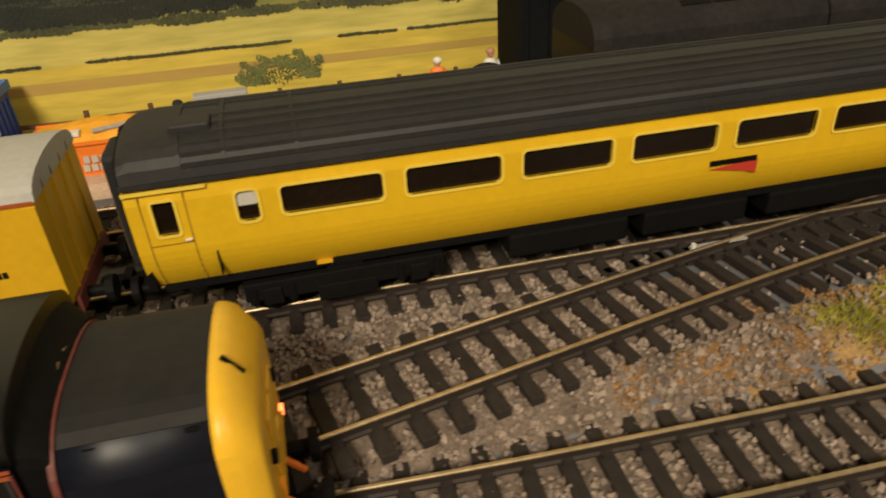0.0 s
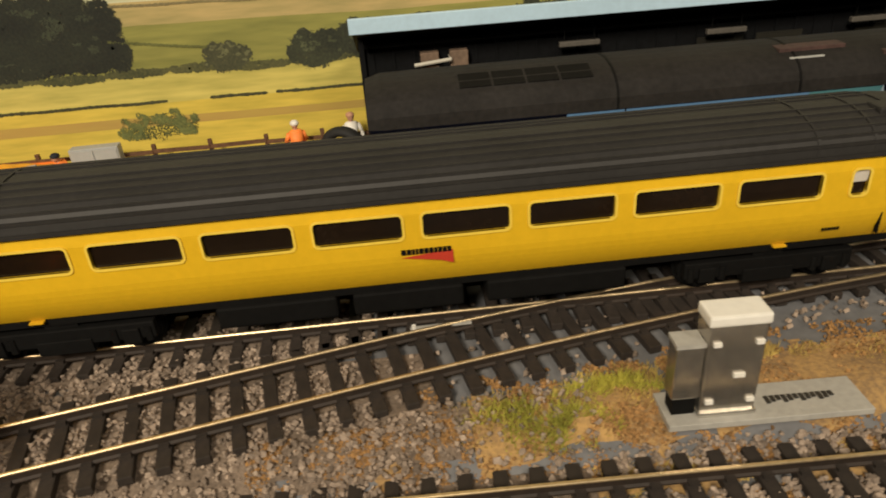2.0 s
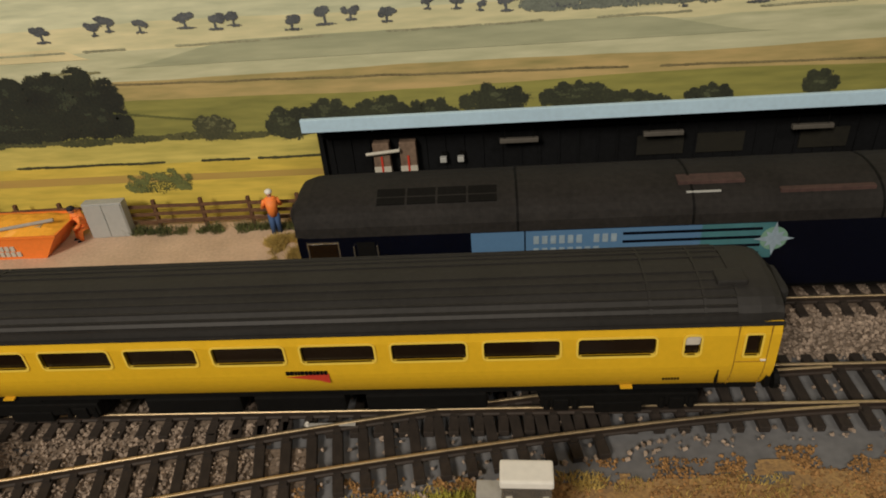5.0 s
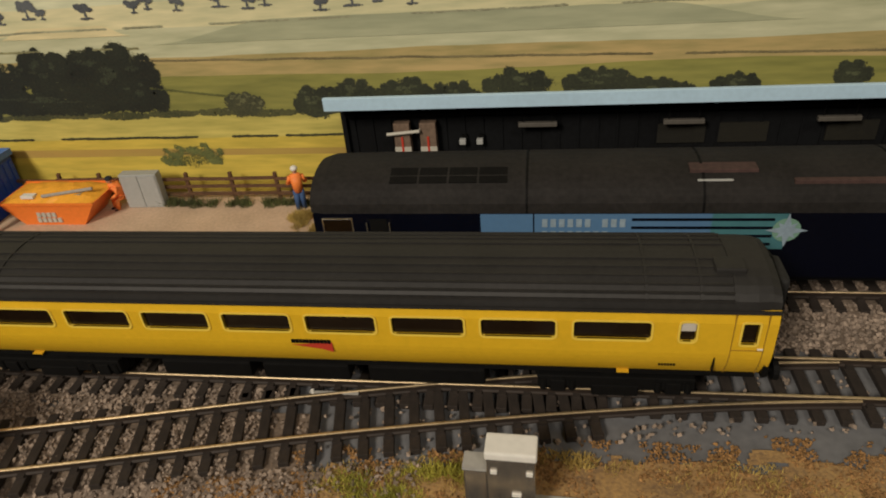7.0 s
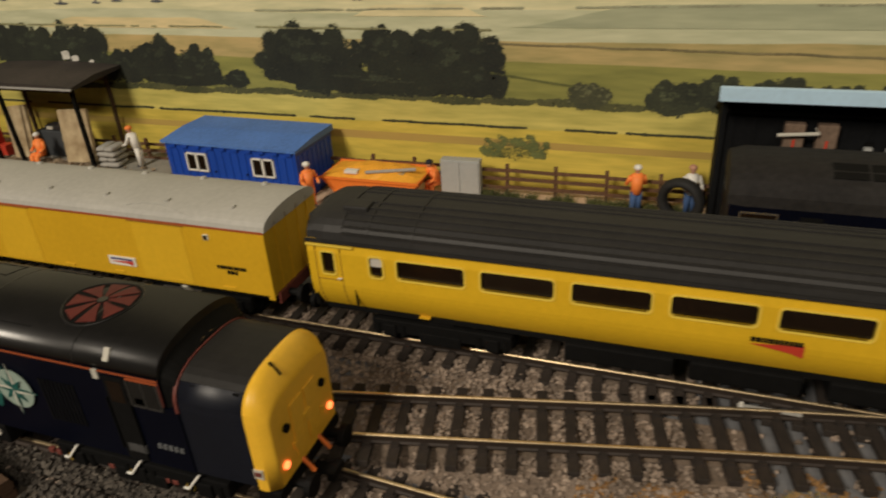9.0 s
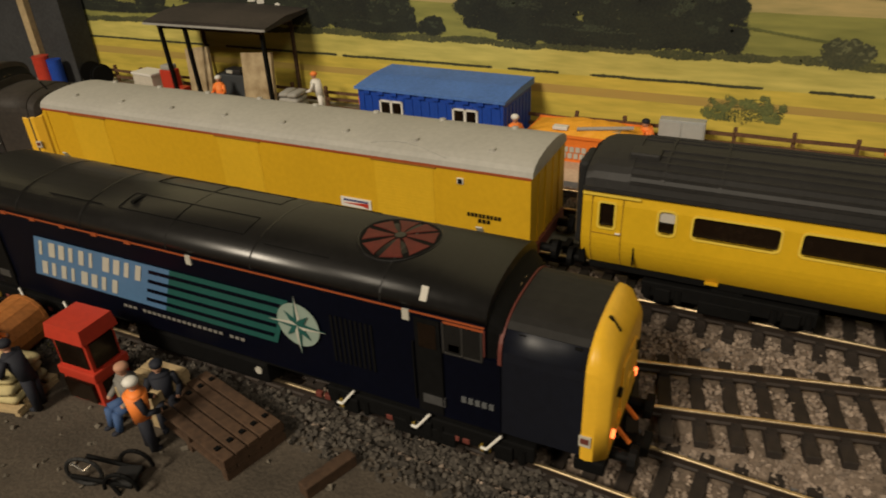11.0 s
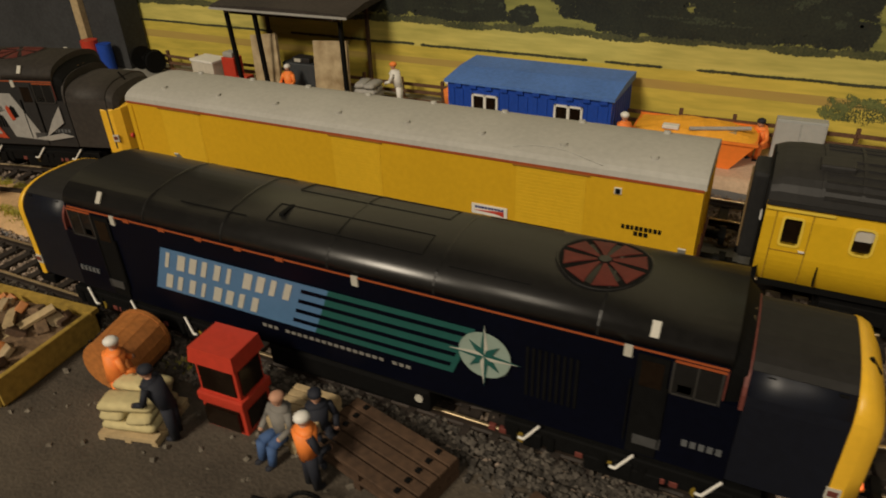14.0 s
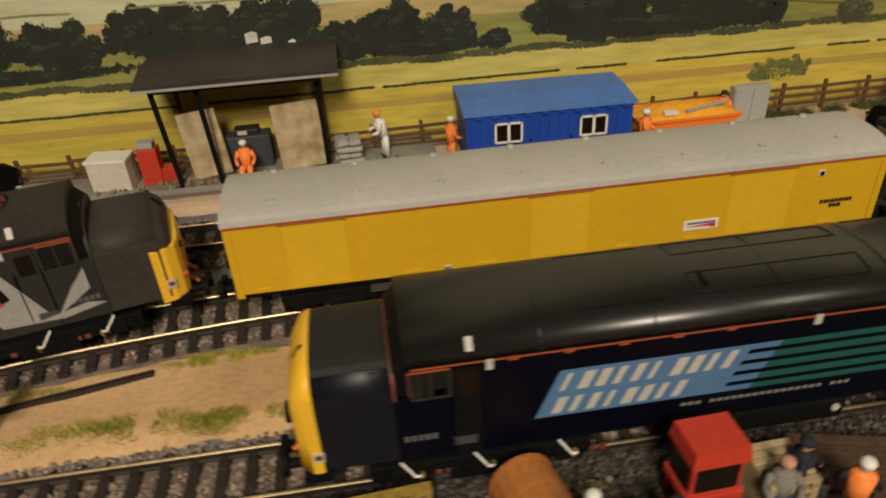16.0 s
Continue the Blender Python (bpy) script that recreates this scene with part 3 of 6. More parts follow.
def tuft(name, patches, material, label, count, height, seed):
    """Many thin blades standing in ragged patches."""
    r = random.Random(seed)
    V, F = [], []
    for _ in range(count):
        cx, cy, rx, ry = r.choice(patches)
        a, q = r.random() * 6.283, r.random() ** 0.6
        x, y = cx + rx * q * math.cos(a), cy + ry * q * math.sin(a)
        if noise.noise(Vector((x * 160, y * 160, seed))) < -0.12:
            continue
        z, h, w = ground_z(x, y), height * r.uniform(0.4, 1.2) * (1.1 - 0.6 * q), 0.00022
        dx, dy, t = r.uniform(-1, 1) * h * 0.7, r.uniform(-1, 1) * h * 0.7, r.random() * 3.14
        n = len(V)
        V += [(x - w * math.cos(t), y - w * math.sin(t), z), (x + w * math.cos(t), y + w * math.sin(t), z), (x + dx, y + dy, z + h)]
        F.append((n, n + 1, n + 2))
    me = bpy.data.meshes.new(name)
    me.from_pydata(V, [], F)
    me.materials.append(material)
    return tagged(new(name, me), label, "grass", kind="stuff")


dirt_spots = [(0.135, -0.042, 0.190, -0.020, 1), (0.190, -0.046, 0.300, -0.014, 2), (0.100, -0.046, 0.122, -0.034, 3), (0.255, -0.038, 0.330, -0.010, 4), (0.16, -0.052, 0.26, -0.038, 6)]
for x0, y0, x1, y1, sd in dirt_spots:
    tagged(part("dirt_patch", sheet("d", x0, x1, y0, y1, 0.0010, 0.0007, 0.0006, ragged=1.15, seed=sd), DIRT), "rusty orange scatter on the grey board", "dirt", kind="structure")
grains = []
while len(grains) < 22000:
    x0, y0, x1, y1, sd = rb.choice(dirt_spots)
    x, y = rb.uniform(x0 - 0.012, x1 + 0.012), rb.uniform(y0 - 0.005, y1 + 0.005)
    if noise.noise(Vector((x * 75, y * 75, 2))) + 0.5 * noise.noise(Vector((x * 260, y * 260, 6))) > rb.uniform(-0.12, 0.32) and min(abs(abs(y - line(x)) - GAUGE / 2) for line in (LINE_FRONT, LINE_CROSS)) > 0.0014:
        grains.append((x, y, ground_z(x, y) + rb.uniform(0.0003, 0.0010)))
chips("dirt_scatter", grains, pebbled("dirt_grain", (0.33, 0.185, 0.062), 0.5, 1.2), "rusty orange earth scatter between the tracks", size=0.00046, seed=12)
tuft("dry_grass", [(0.152, -0.030, 0.022, 0.010), (0.178, -0.024, 0.022, 0.008), (0.205, -0.018, 0.022, 0.005), (0.235, -0.046, 0.035, 0.005), (0.175, -0.046, 0.025, 0.005), (0.255, -0.022, 0.03, 0.008)], STRAW, "dry straw-coloured static grass", 11000, 0.0026, 1)
tuft("green_grass", [(0.150, -0.031, 0.017, 0.008), (0.158, -0.034, 0.013, 0.005), (0.172, -0.024, 0.012, 0.004)], GRASS, "tuft of green static grass between tracks", 5200, 0.0040, 2)
tuft("verge_grass", [(-0.255, -0.0300, 0.03, 0.005), (-0.225, -0.032, 0.02, 0.004), (-0.31, -0.033, 0.04, 0.004), (-0.230, -0.006, 0.020, 0.003), (-0.30, -0.012, 0.03, 0.003)], GRASS, "patchy green grass on the sandy verge", 15000, 0.0026, 3)
tuft("yard_grass", [(-0.137, -0.070, 0.010, 0.005), (-0.125, -0.068, 0.012, 0.003)], GRASS, "green grass beside the front track", 1300, 0.0026, 4)
tuft("fence_weeds", [(0.022 + 0.012 * k, 0.1205, 0.009, 0.004) for k in range(8)], mat("weed_green", (0.12, 0.13, 0.035), 0.9, var=0.4, scale=300, second=(0.04, 0.05, 0.02)), "weeds growing along the fence foot", 3800, 0.0050, 5)
tuft("depot_weeds", [(0.100, 0.098, 0.012, 0.009), (0.092, 0.108, 0.008, 0.006)], STRAW, "dry weeds beside the depot", 4200, 0.0042, 6)
tuft("gap_grass", [(-0.229, 0.030, 0.012, 0.010)], GRASS, "bright grass between tracks", 1600, 0.0040, 7)

# ---- rolling stock ----
def wheelset(parent, x, y, z, r=0.0062, material=BLACK):
    w = bmesh.new()
    for s in (-1, 1):
        rod(w, (x, y + s * GAUGE / 2 - 0.0012, z + r), (x, y + s * GAUGE / 2 + 0.0012, z + r), r, n=20)
        rod(w, (x, y + s * (GAUGE / 2 - 0.0016), z + r), (x, y + s * (GAUGE / 2 - 0.0011), z + r), r + 0.0007, n=20)
    rod(w, (x, y - GAUGE / 2, z + r), (x, y + GAUGE / 2, z + r), 0.0009, n=8)
    return part("wheelset", w, material, parent)


def bogie(parent, x, half, wheels, z=0.0, r=0.0062, y=0.0122, boxes=None):
    f = bmesh.new()
    for s in (-1, 1):
        box(f, x - half, x + half, s * y - 0.0012, s * y + 0.0012, z + r - 0.0012, z + r + 0.0035, 0.0004)
        for wx in wheels:
            box(f, x + wx - 0.0022, x + wx + 0.0022, s * y - 0.0019, s * y + 0.0019, z + r - 0.0022, z + r + 0.0022, 0.0004)
            for k in (-1, 1):
                rod(f, (x + wx + k * 0.0042, s * (y + 0.0008), z + r - 0.0018), (x + wx + k * 0.0042, s * (y + 0.0008), z + r + 0.0022), 0.0011, n=8)
        box(f, x - half * 0.3, x + half * 0.3, s * y - 0.0016, s * y + 0.0016, z + r - 0.0035, z + r + 0.0005, 0.0003)
    box(f, x - 0.004, x + 0.004, -y, y, z + r, z + r + 0.0045)
    b = part("bogie", f, BLACK, parent)
    for wx in wheels:
        w = wheelset(b, x + wx, 0, z, r)
    return b


def buffers(parent, x, d, z, half=0.0088, reach=0.0065):
    for s in (-1, 1):
        b = rodded((x, s * half, z), (x + d * reach * 0.7, s * half, z), 0.0013, n=10)
        rod(b, (x + d * reach * 0.7, s * half, z), (x + d * reach, s * half, z), 0.0030, 0.0030, n=14)
        part("buffer", b, BLACK, parent)
    c = boxed(min(x, x + d * 0.007), max(x, x + d * 0.007), -0.0014, 0.0014, z - 0.0045, z - 0.0025, 0.0004)
    box(c, x + d * 0.006 - 0.001, x + d * 0.006 + 0.001, -0.003, 0.003, z - 0.0045, z - 0.0020, 0.0003)
    part("coupling", c, BLACK, parent)


def side_wall(x0, x1, z0, z1, y, holes, thick=0.0008, breaks=()):
    """A flat side with real rectangular openings, y outwards negative."""
    xs = sorted({x0, x1, *[v for h in holes for v in h[:2]]})
    zs = sorted({z0, z1, *breaks, *[v for h in holes for v in h[2:]]})
    bm = bmesh.new()
    for a, b in zip(xs, xs[1:]):
        for c, d in zip(zs, zs[1:]):
            mx, mz = (a + b) / 2, (c + d) / 2
            if any(h[0] < mx < h[1] and h[2] < mz < h[3] for h in holes):
                continue
            box(bm, a, b, y, y + thick, c, d)
    bmesh.ops.remove_doubles(bm, verts=bm.verts, dist=1e-6)
    return bm


def tuck(z):
    """How far the coach side curves in below the waist."""
    return 0.0034 * max(0.0, (0.0235 - z) / 0.0103) ** 2


def coach(m):
    """A long coach: local x from 0 to its length, y across, z from the rail top."""
    t = thing("passenger_coach", "bright yellow railway coach with a ribbed black roof", "train coach", m)
    L, H, Z0, Z1 = 0.260, 0.0165, 0.0132, 0.0372
    P, A, W = 0.02545, 0.0292, 0.0205
    wins = [(A + k * P, A + k * P + W, 0.0271, 0.0332) for k in range(8)]
    small = [(0.0205, 0.0246, 0.0268, 0.0334), (L - 0.0246, L - 0.0205, 0.0268, 0.0334)]
    doors = [(0.0048, 0.0088, 0.0262, 0.0334), (L - 0.0088, L - 0.0048, 0.0262, 0.0334)]
    shell = None
    for s in (-1, 1):
        holes = wins + small + doors
        bm = side_wall(0.0, L, Z0, Z1, 0.0, holes, breaks=(0.0139, 0.0147, 0.0156, 0.0166, 0.0178, 0.0192, 0.0208, 0.0225))
        # the lower edge turns under
        for v in bm.verts:
            v.co.y += tuck(v.co.z) + 0.0008 * max(0, (v.co.z - 0.033) / 0.004)
            v.co.y -= H
            v.co.y *= -s
        shell = part("side", bm, YELLOW, t)
        for (a, b, c, d), nm in [(h, "window") for h in wins] + [(h, "toilet_window") for h in small] + [(h, "door_window") for h in doors]:
            pane = plated(rounded(a - 0.0004, b + 0.0004, c - 0.0004, d + 0.0004, 0.0008), -H + 0.0009, 0.0001)
            fr = ring_frame(a, b, c, d, 0.0010 if nm != "door_window" else 0.0004, 0.0006, -H, 0.0003)
            for q in (pane, fr):
                for v in q.verts:
                    v.co.y *= -s
            w = part(nm, pane, GLASS, t, "dark tinted window" if nm == "window" else "")
            part("rim", fr, YELLOW_FRAME, w)
            if nm == "toilet_window":
                top = plated(rounded(a, b, (c + d) / 2, d, 0.0005), -H + 0.0005, 0.0001)
                for v in top.verts:
                    v.co.y *= -s
                part("blind", top, CURTAIN, w, "white upper pane")
        for dx in (0.0026, L - 0.0026 - 0.0085):
            g = bmesh.new()
            for k, (a, b, c, d) in enumerate(((dx, dx + 0.0002, 0.0138, 0.0364), (dx + 0.0083, dx + 0.0085, 0.0138, 0.0364), (dx, dx + 0.0085, 0.0240, 0.0242))):
                steps = 12 if d - c > 0.01 else 1
                for i in range(steps):
                    z0, z1 = c + (d - c) * i / steps, c + (d - c) * (i + 1) / steps
                    o = tuck((z0 + z1) / 2)
                    box(g, a, b, -H - 0.00015 + o, -H + 0.0002 + o, z0, z1)
            for v in g.verts:
                v.co.y *= -s
            dd = part("door_seam", g, mat("seam_ochre", (0.30, 0.17, 0.01), 0.6, var=0.1), t)
            hb = boxed(dx + 0.0068, dx + 0.0082, -H - 0.0005, -H, 0.0246, 0.0249)
            for v in hb.verts:
                v.co.y *= -s
            part("door_handle", hb, WHITE, dd)
        for gx in (0.0145, L - 0.0148):
            g = boxed(gx, gx + 0.0004, -H + 0.0002, -H + 0.0014, 0.0152, 0.0215)
            for v in g.verts:
                v.co.y *= -s
            part("grab_rail", g, BLACK, t)
        for gx in (0.034, L - 0.040):
            g = boxed(gx, gx + 0.0034, -H + 0.0022, -H + 0.004, 0.0126, 0.0130)
            for v in g.verts:
                v.co.y *= -s
            part("step_board", g, VAN_YELLOW, t)
        if s == 1:
            x = 0.1315
            part("emblem", plated([(x - 0.0062, 0.0220), (x + 0.0062, 0.0232), (x + 0.0062, 0.0195), (x + 0.0030, 0.0206)], -H - 0.0001, 0.0001), RED, t, "red arrowhead emblem")
            bars = bmesh.new()
            rr = random.Random(2)
            q = x - 0.0062
            while q < x + 0.0056:
                w = rr.uniform(0.0006, 0.0011)
                box(bars, q, q + w, -H - 0.0003, -H, 0.0228, 0.0241)
                q += w + 0.00022
            part("lettering", bars, BLACK, t, "row of small dark letters")
            num = bmesh.new()
            for k in range(6):
                box(num, 0.2310 + 0.0008 * k, 0.2315 + 0.0008 * k, -H + 0.0009, -H + 0.0015, 0.0170, 0.0178)
            part("number", num, BLACK, t)
    # roof with ribs
    prof = arc(H - 0.0006, Z1, 0.0080)
    rf = bmesh.new()
    st = [(0.0, 0.80), (0.0022, 0.95), (0.006, 1.0), (L - 0.006, 1.0), (L - 0.0022, 0.95), (L, 0.80)]
    loft(rf, [[(x, y * (0.97 if k < 1 else 1), Z1 + (z - Z1) * k) for y, z in prof] for x, k in st])
    roof = part("roof", rf, COACH_ROOF, t, "ribbed black roof", smooth=False)
    for j in range(1, 14):
        y, z = prof[j]
        if j in (7,):
            continue
        r2 = boxed(0.012, L - 0.012, y - 0.00028, y + 0.00028, z - 0.0004, z + 0.0004)
        part("rib", r2, COACH_ROOF, roof)
    for x in (0.0115, 0.020, 0.034, L - 0.0115, L - 0.020, L - 0.034):
        b2 = bmesh.new()
        loft(b2, [[(xx, y * 1.004, Z1 + (z - Z1) * 1.03 + 0.0001) for y, z in prof] for xx in (x - 0.0004, x + 0.0004)])
        part("seam", b2, COACH_ROOF, roof)
    for x in (0.010, L - 0.016):
        part("roof_vent", boxed(x, x + 0.008, -0.009, -0.003, Z1 + 0.0062, Z1 + 0.0085, 0.0006), COACH_ROOF, roof)
    for s in (-1, 1):
        part("gutter", boxed(0, L, s * (H + 0.0001) - 0.0003, s * (H + 0.0001) + 0.0003, Z1 - 0.0006, Z1 + 0.0004), COACH_ROOF, roof)
        part("drip_strip", boxed(0, 0.0155, s * (H + 0.0002) - 0.0002, s * (H + 0.0002) + 0.0002, Z1 - 0.0018, Z1 - 0.0011), YELLOW_FRAME, t)
    # ends with gangways
    for x, d in ((0.0, -1), (L, 1)):
        e = bmesh.new()
        pts = [(-H + 0.001, Z0), (H - 0.001, Z0), (H - 0.0005, Z1 - 0.002), (H * 0.8, Z1 + 0.0040), (0, Z1 + 0.0066), (-H * 0.8, Z1 + 0.0040), (-H + 0.0005, Z1 - 0.002)]
        loft(e, [[(x - d * 0.0012, y, z) for y, z in pts], [(x + d * 0.0006, y * 0.96, z) for y, z in pts]])
        end = part("end_wall", e, BLACK, t, "black coach end")
        g = boxed(min(x, x + d * 0.0045), max(x, x + d * 0.0045), -0.0062, 0.0062, Z0 + 0.001, Z1 + 0.003, 0.0012)
        gang = part("gangway", g, RUBBER, end)
        part("gangway_door", boxed(min(x + d * 0.0043, x + d * 0.0050), max(x + d * 0.0043, x + d * 0.0050), -0.0036, 0.0036, Z0 + 0.003, Z1 + 0.0005), mat("gangway_tan", (0.18, 0.12, 0.05), 0.7), end)
        for s in (-1, 1):
            part("tail_lamp", boxed(min(x, x + d * 0.0010), max(x, x + d * 0.0010), s * 0.012 - 0.0009, s * 0.012 + 0.0009, 0.0300, 0.0322), WHITE, end)
        buffers(t, x, d, 0.0105, reach=0.0052)
    u = boxed(0.002, L - 0.002, -0.0128, 0.0128, 0.0110, Z0 + 0.0004)
    part("solebar", u, BLACK, t)
    for x0, x1 in ((0.078, 0.108), (0.112, 0.140), (0.146, 0.182)):
        part("equipment_box", boxed(x0, x1, -0.0135, 0.0135, 0.0050, 0.0112, 0.0008), BLACK, t)
    bogie(t, 0.040, 0.0225, (-0.0165, 0.0165))
    bogie(t, L - 0.040, 0.0225, (-0.0165, 0.0165))
    return t


def van(m):
    t = thing("test_van", "yellow parcels van with a plain grey curved roof", "railway van", m)
    L, H, Z0, Z1 = 0.2055, 0.0160, 0.0138, 0.0368
    sides = boxed(0, L, -H, H, Z0, Z1)
    body = part("body", sides, VAN_YELLOW, t)
    rnd = random.Random(3)
    for s in (-1, 1):
        for a, b in ((0.0165, 0.0345), (0.0905, 0.1085), (0.1540, 0.1745)):
            y = s * H
            d = part("door", boxed(a, b, min(y, y + s * 0.00012), max(y, y + s * 0.00012), Z0 + 0.0006, Z1 - 0.0006), DOOR_YELLOW, t, "paler ribbed yellow door")
            for k in range(20):
                z = Z0 + 0.0014 + k * 0.0011
                part("slat", boxed(a + 0.0006, b - 0.0006, min(y + s * 0.0001, y + s * 0.0002), max(y + s * 0.0001, y + s * 0.0002), z, z + 0.0008), DOOR_YELLOW, d)
            part("door_track", boxed(a - 0.001, b + 0.001, min(y, y + s * 0.0005), max(y, y + s * 0.0005), Z1 - 0.0008, Z1 - 0.0004), mat("track_orange", (0.30, 0.13, 0.012), 0.6), t)
        y = s * H
        part("cantrail_line", boxed(0, L, min(y, y + s * 0.0003), max(y, y + s * 0.0003), Z1 - 0.0004, Z1 + 0.0004), ORANGE_LINE, t, "thin orange line")
        part("corner_post", boxed(0, 0.0022, min(y, y + s * 0.0003), max(y, y + s * 0.0003), Z0 - 0.0012, Z1 - 0.001), VAN_YELLOW, t)
        part("corner_post", boxed(L - 0.0022, L, min(y, y + s * 0.0003), max(y, y + s * 0.0003), Z0 - 0.0012, Z1 - 0.001), VAN_YELLOW, t)
        lb = bmesh.new()
        for k in range(9):
            x = 0.006 + k * 0.0225
            box(lb, x, x + rnd.uniform(0.004, 0.008), min(y, y + s * 0.00035), max(y, y + s * 0.00035), Z0 + 0.0010, Z0 + 0.0016)
        part("tie_strip", lb, DOOR_YELLOW, t)
        part("vent_hole", boxed(L - 0.0230, L - 0.0210, min(y, y + s * 0.0004), max(y, y + s * 0.0004), 0.0322, 0.0341), WHITE, t)
        part("vent_cover", boxed(L - 0.0227, L - 0.0213, min(y, y + s * 0.0006), max(y, y + s * 0.0006), 0.0324, 0.0339), BLACK, t)
    # plate, number bars
    lab = part("notice_plate", boxed(0.1400, 0.1515, -H - 0.0004, -H, 0.0180, 0.0213), WHITE, t, "white plate with a red arrowhead")
    part("emblem", plated([(0.1410, 0.0193), (0.1505, 0.0200), (0.1505, 0.0184), (0.1480, 0.0190)], -H - 0.0004, 0.0002), RED, lab)
    br = bmesh.new()
    for k in range(9):
        box(br, 0.1412 + 0.00105 * k, 0.1420 + 0.00105 * k, -H - 0.0006, -H, 0.0201, 0.0208)
    part("lettering", br, mat("letter_blue", (0.05, 0.06, 0.2), 0.6), lab)
    br = bmesh.new()
    for k in range(9):
        box(br, 0.1855 + 0.00125 * k, 0.1863 + 0.00125 * k + (0.0001 if k % 2 else 0), -H - 0.0003, -H, 0.0221, 0.0233)
    for k in range(3):
        box(br, 0.1890 + 0.0014 * k, 0.1900 + 0.0014 * k, -H - 0.0003, -H, 0.0204, 0.0216)
    part("number", br, BLACK, t, "row of black stencilled characters")
    # roof
    prof = arc(H + 0.0003, Z1 + 0.0002, 0.0052)
    rf = bmesh.new()
    loft(rf, [[(x, y, z) for y, z in prof] for x in (-0.0004, 0.1, L + 0.0004)])
    roof = part("roof", rf, VAN_ROOF, t, "plain light grey roof", smooth=False)
    for k in range(8):
        x = 0.014 + k * 0.0253
        for s in (-1, 1):
            y = s * 0.0095
            part("roof_ventilator", rodded((x, y, Z1 + 0.0036), (x, y + s * 0.0003, Z1 + 0.0054), 0.0014, 0.0010, n=12), VAN_ROOF, roof)
    wire = bmesh.new()
    pts = [(0.152 + 0.0019 * k, -0.0135 + 0.0020 * math.sin(k * 0.30), 0) for k in range(15)]
    for a, b in zip(pts, pts[1:]):
        q = []
        for p in (a, b):
            th = math.acos(max(-1, min(1, -p[1] / (H + 0.0003))))
            q.append((p[0], p[1], Z1 + 0.0003 + 0.0052 * math.sin(th) ** 0.75))
        rod(wire, q[0], q[1], 0.00016, n=5)
    part("rain_strip", wire, VAN_ROOF, roof)
    for x, d in ((0.0, -1), (L, 1)):
        e = bmesh.new()
        p2 = [(y * 0.985, z - 0.0004) for y, z in prof]
        loft(e, [[(x - d * 0.001, y, z) for y, z in p2], [(x + d * 0.0002, y, z) for y, z in p2]])
        ew = part("end_gable", e, VAN_YELLOW, t)
        for y in (-0.010, -0.0035, 0.0035, 0.010):
            part("end_rib", boxed(min(x, x + d * 0.0007), max(x, x + d * 0.0004), y - 0.0003, y + 0.0003, Z0, Z1 + 0.002), VAN_YELLOW, ew)
        part("bufferbeam", boxed(min(x, x + d * 0.0010), max(x, x + d * 0.0010), -0.0145, 0.0145, Z0 - 0.0032, Z0 + 0.0006), BAND_RED, t)
        buffers(t, x + d * 0.001, d, Z0 - 0.0018, reach=0.0056)
    part("solebar", boxed(0.001, L - 0.001, -0.0138, 0.0138, Z0 - 0.0026, Z0 + 0.0003), BLACK, t)
    for x in (0.040, 0.110, 0.158):
        part("step_board", boxed(x, x + 0.016, -0.0166, -0.0130, Z0 - 0.0042, Z0 - 0.0038), STEEL, t)
    bogie(t, 0.032, 0.020, (-0.0145, 0.0145))
    bogie(t, L - 0.032, 0.020, (-0.0145, 0.0145))
    return t


EMBLEM_PALE = mat("emblem_pale", (0.27, 0.34, 0.29), 0.5, var=0.08)
NOSE_DARK = mat("nose_dark_navy", (0.005, 0.0065, 0.013), 0.46, var=0.2, spec=0.45)
NOSE_BLACK = mat("nose_matt_black", (0.014, 0.013, 0.012), 0.6, var=0.25, spec=0.35)
CAB_GLASS = mat("cab_glass", (0.010, 0.010, 0.010), 0.12, var=0.2, spec=0.6)
RIM_GREY = mat("window_rim_grey", (0.035, 0.033, 0.03), 0.5, var=0.1)
AXLE_YELLOW = mat("axle_yellow", (0.22, 0.15, 0.012), 0.6)
NUMBER_GREY = mat("number_grey", (0.10, 0.105, 0.11), 0.6)
SCUFFED = mat("scuffed_steel", (0.055, 0.055, 0.055), 0.5, var=0.2)
SCREEN_TAN = mat("windscreen_tan", (0.16, 0.11, 0.05), 0.2, var=0.3)
CAB_TAN = mat("cab_interior", (0.05, 0.045, 0.035), 0.7)
FLASH_RED = mat("flash_red", (0.42, 0.06, 0.02), 0.5, var=0.15)
FLASH_GREY = mat("flash_grey", (0.33, 0.32, 0.30), 0.5, var=0.15)


def nose_section(half, z0, zs, zt, n=18):
    """Closed ring of a bonnet: flat sides, rounded top."""
    pts = [(half, z0), (half, z0 + (zs - z0) * 0.5)]
    for k in range(n + 1):
        a = math.pi * k / n
        c, s = math.cos(a), math.sin(a)
        pts.append((half * math.copysign(abs(c) ** 0.7, c), zs + (zt - zs) * s ** 0.8))
    return pts + [(-half, z0 + (zs - z0) * 0.5), (-half, z0)]


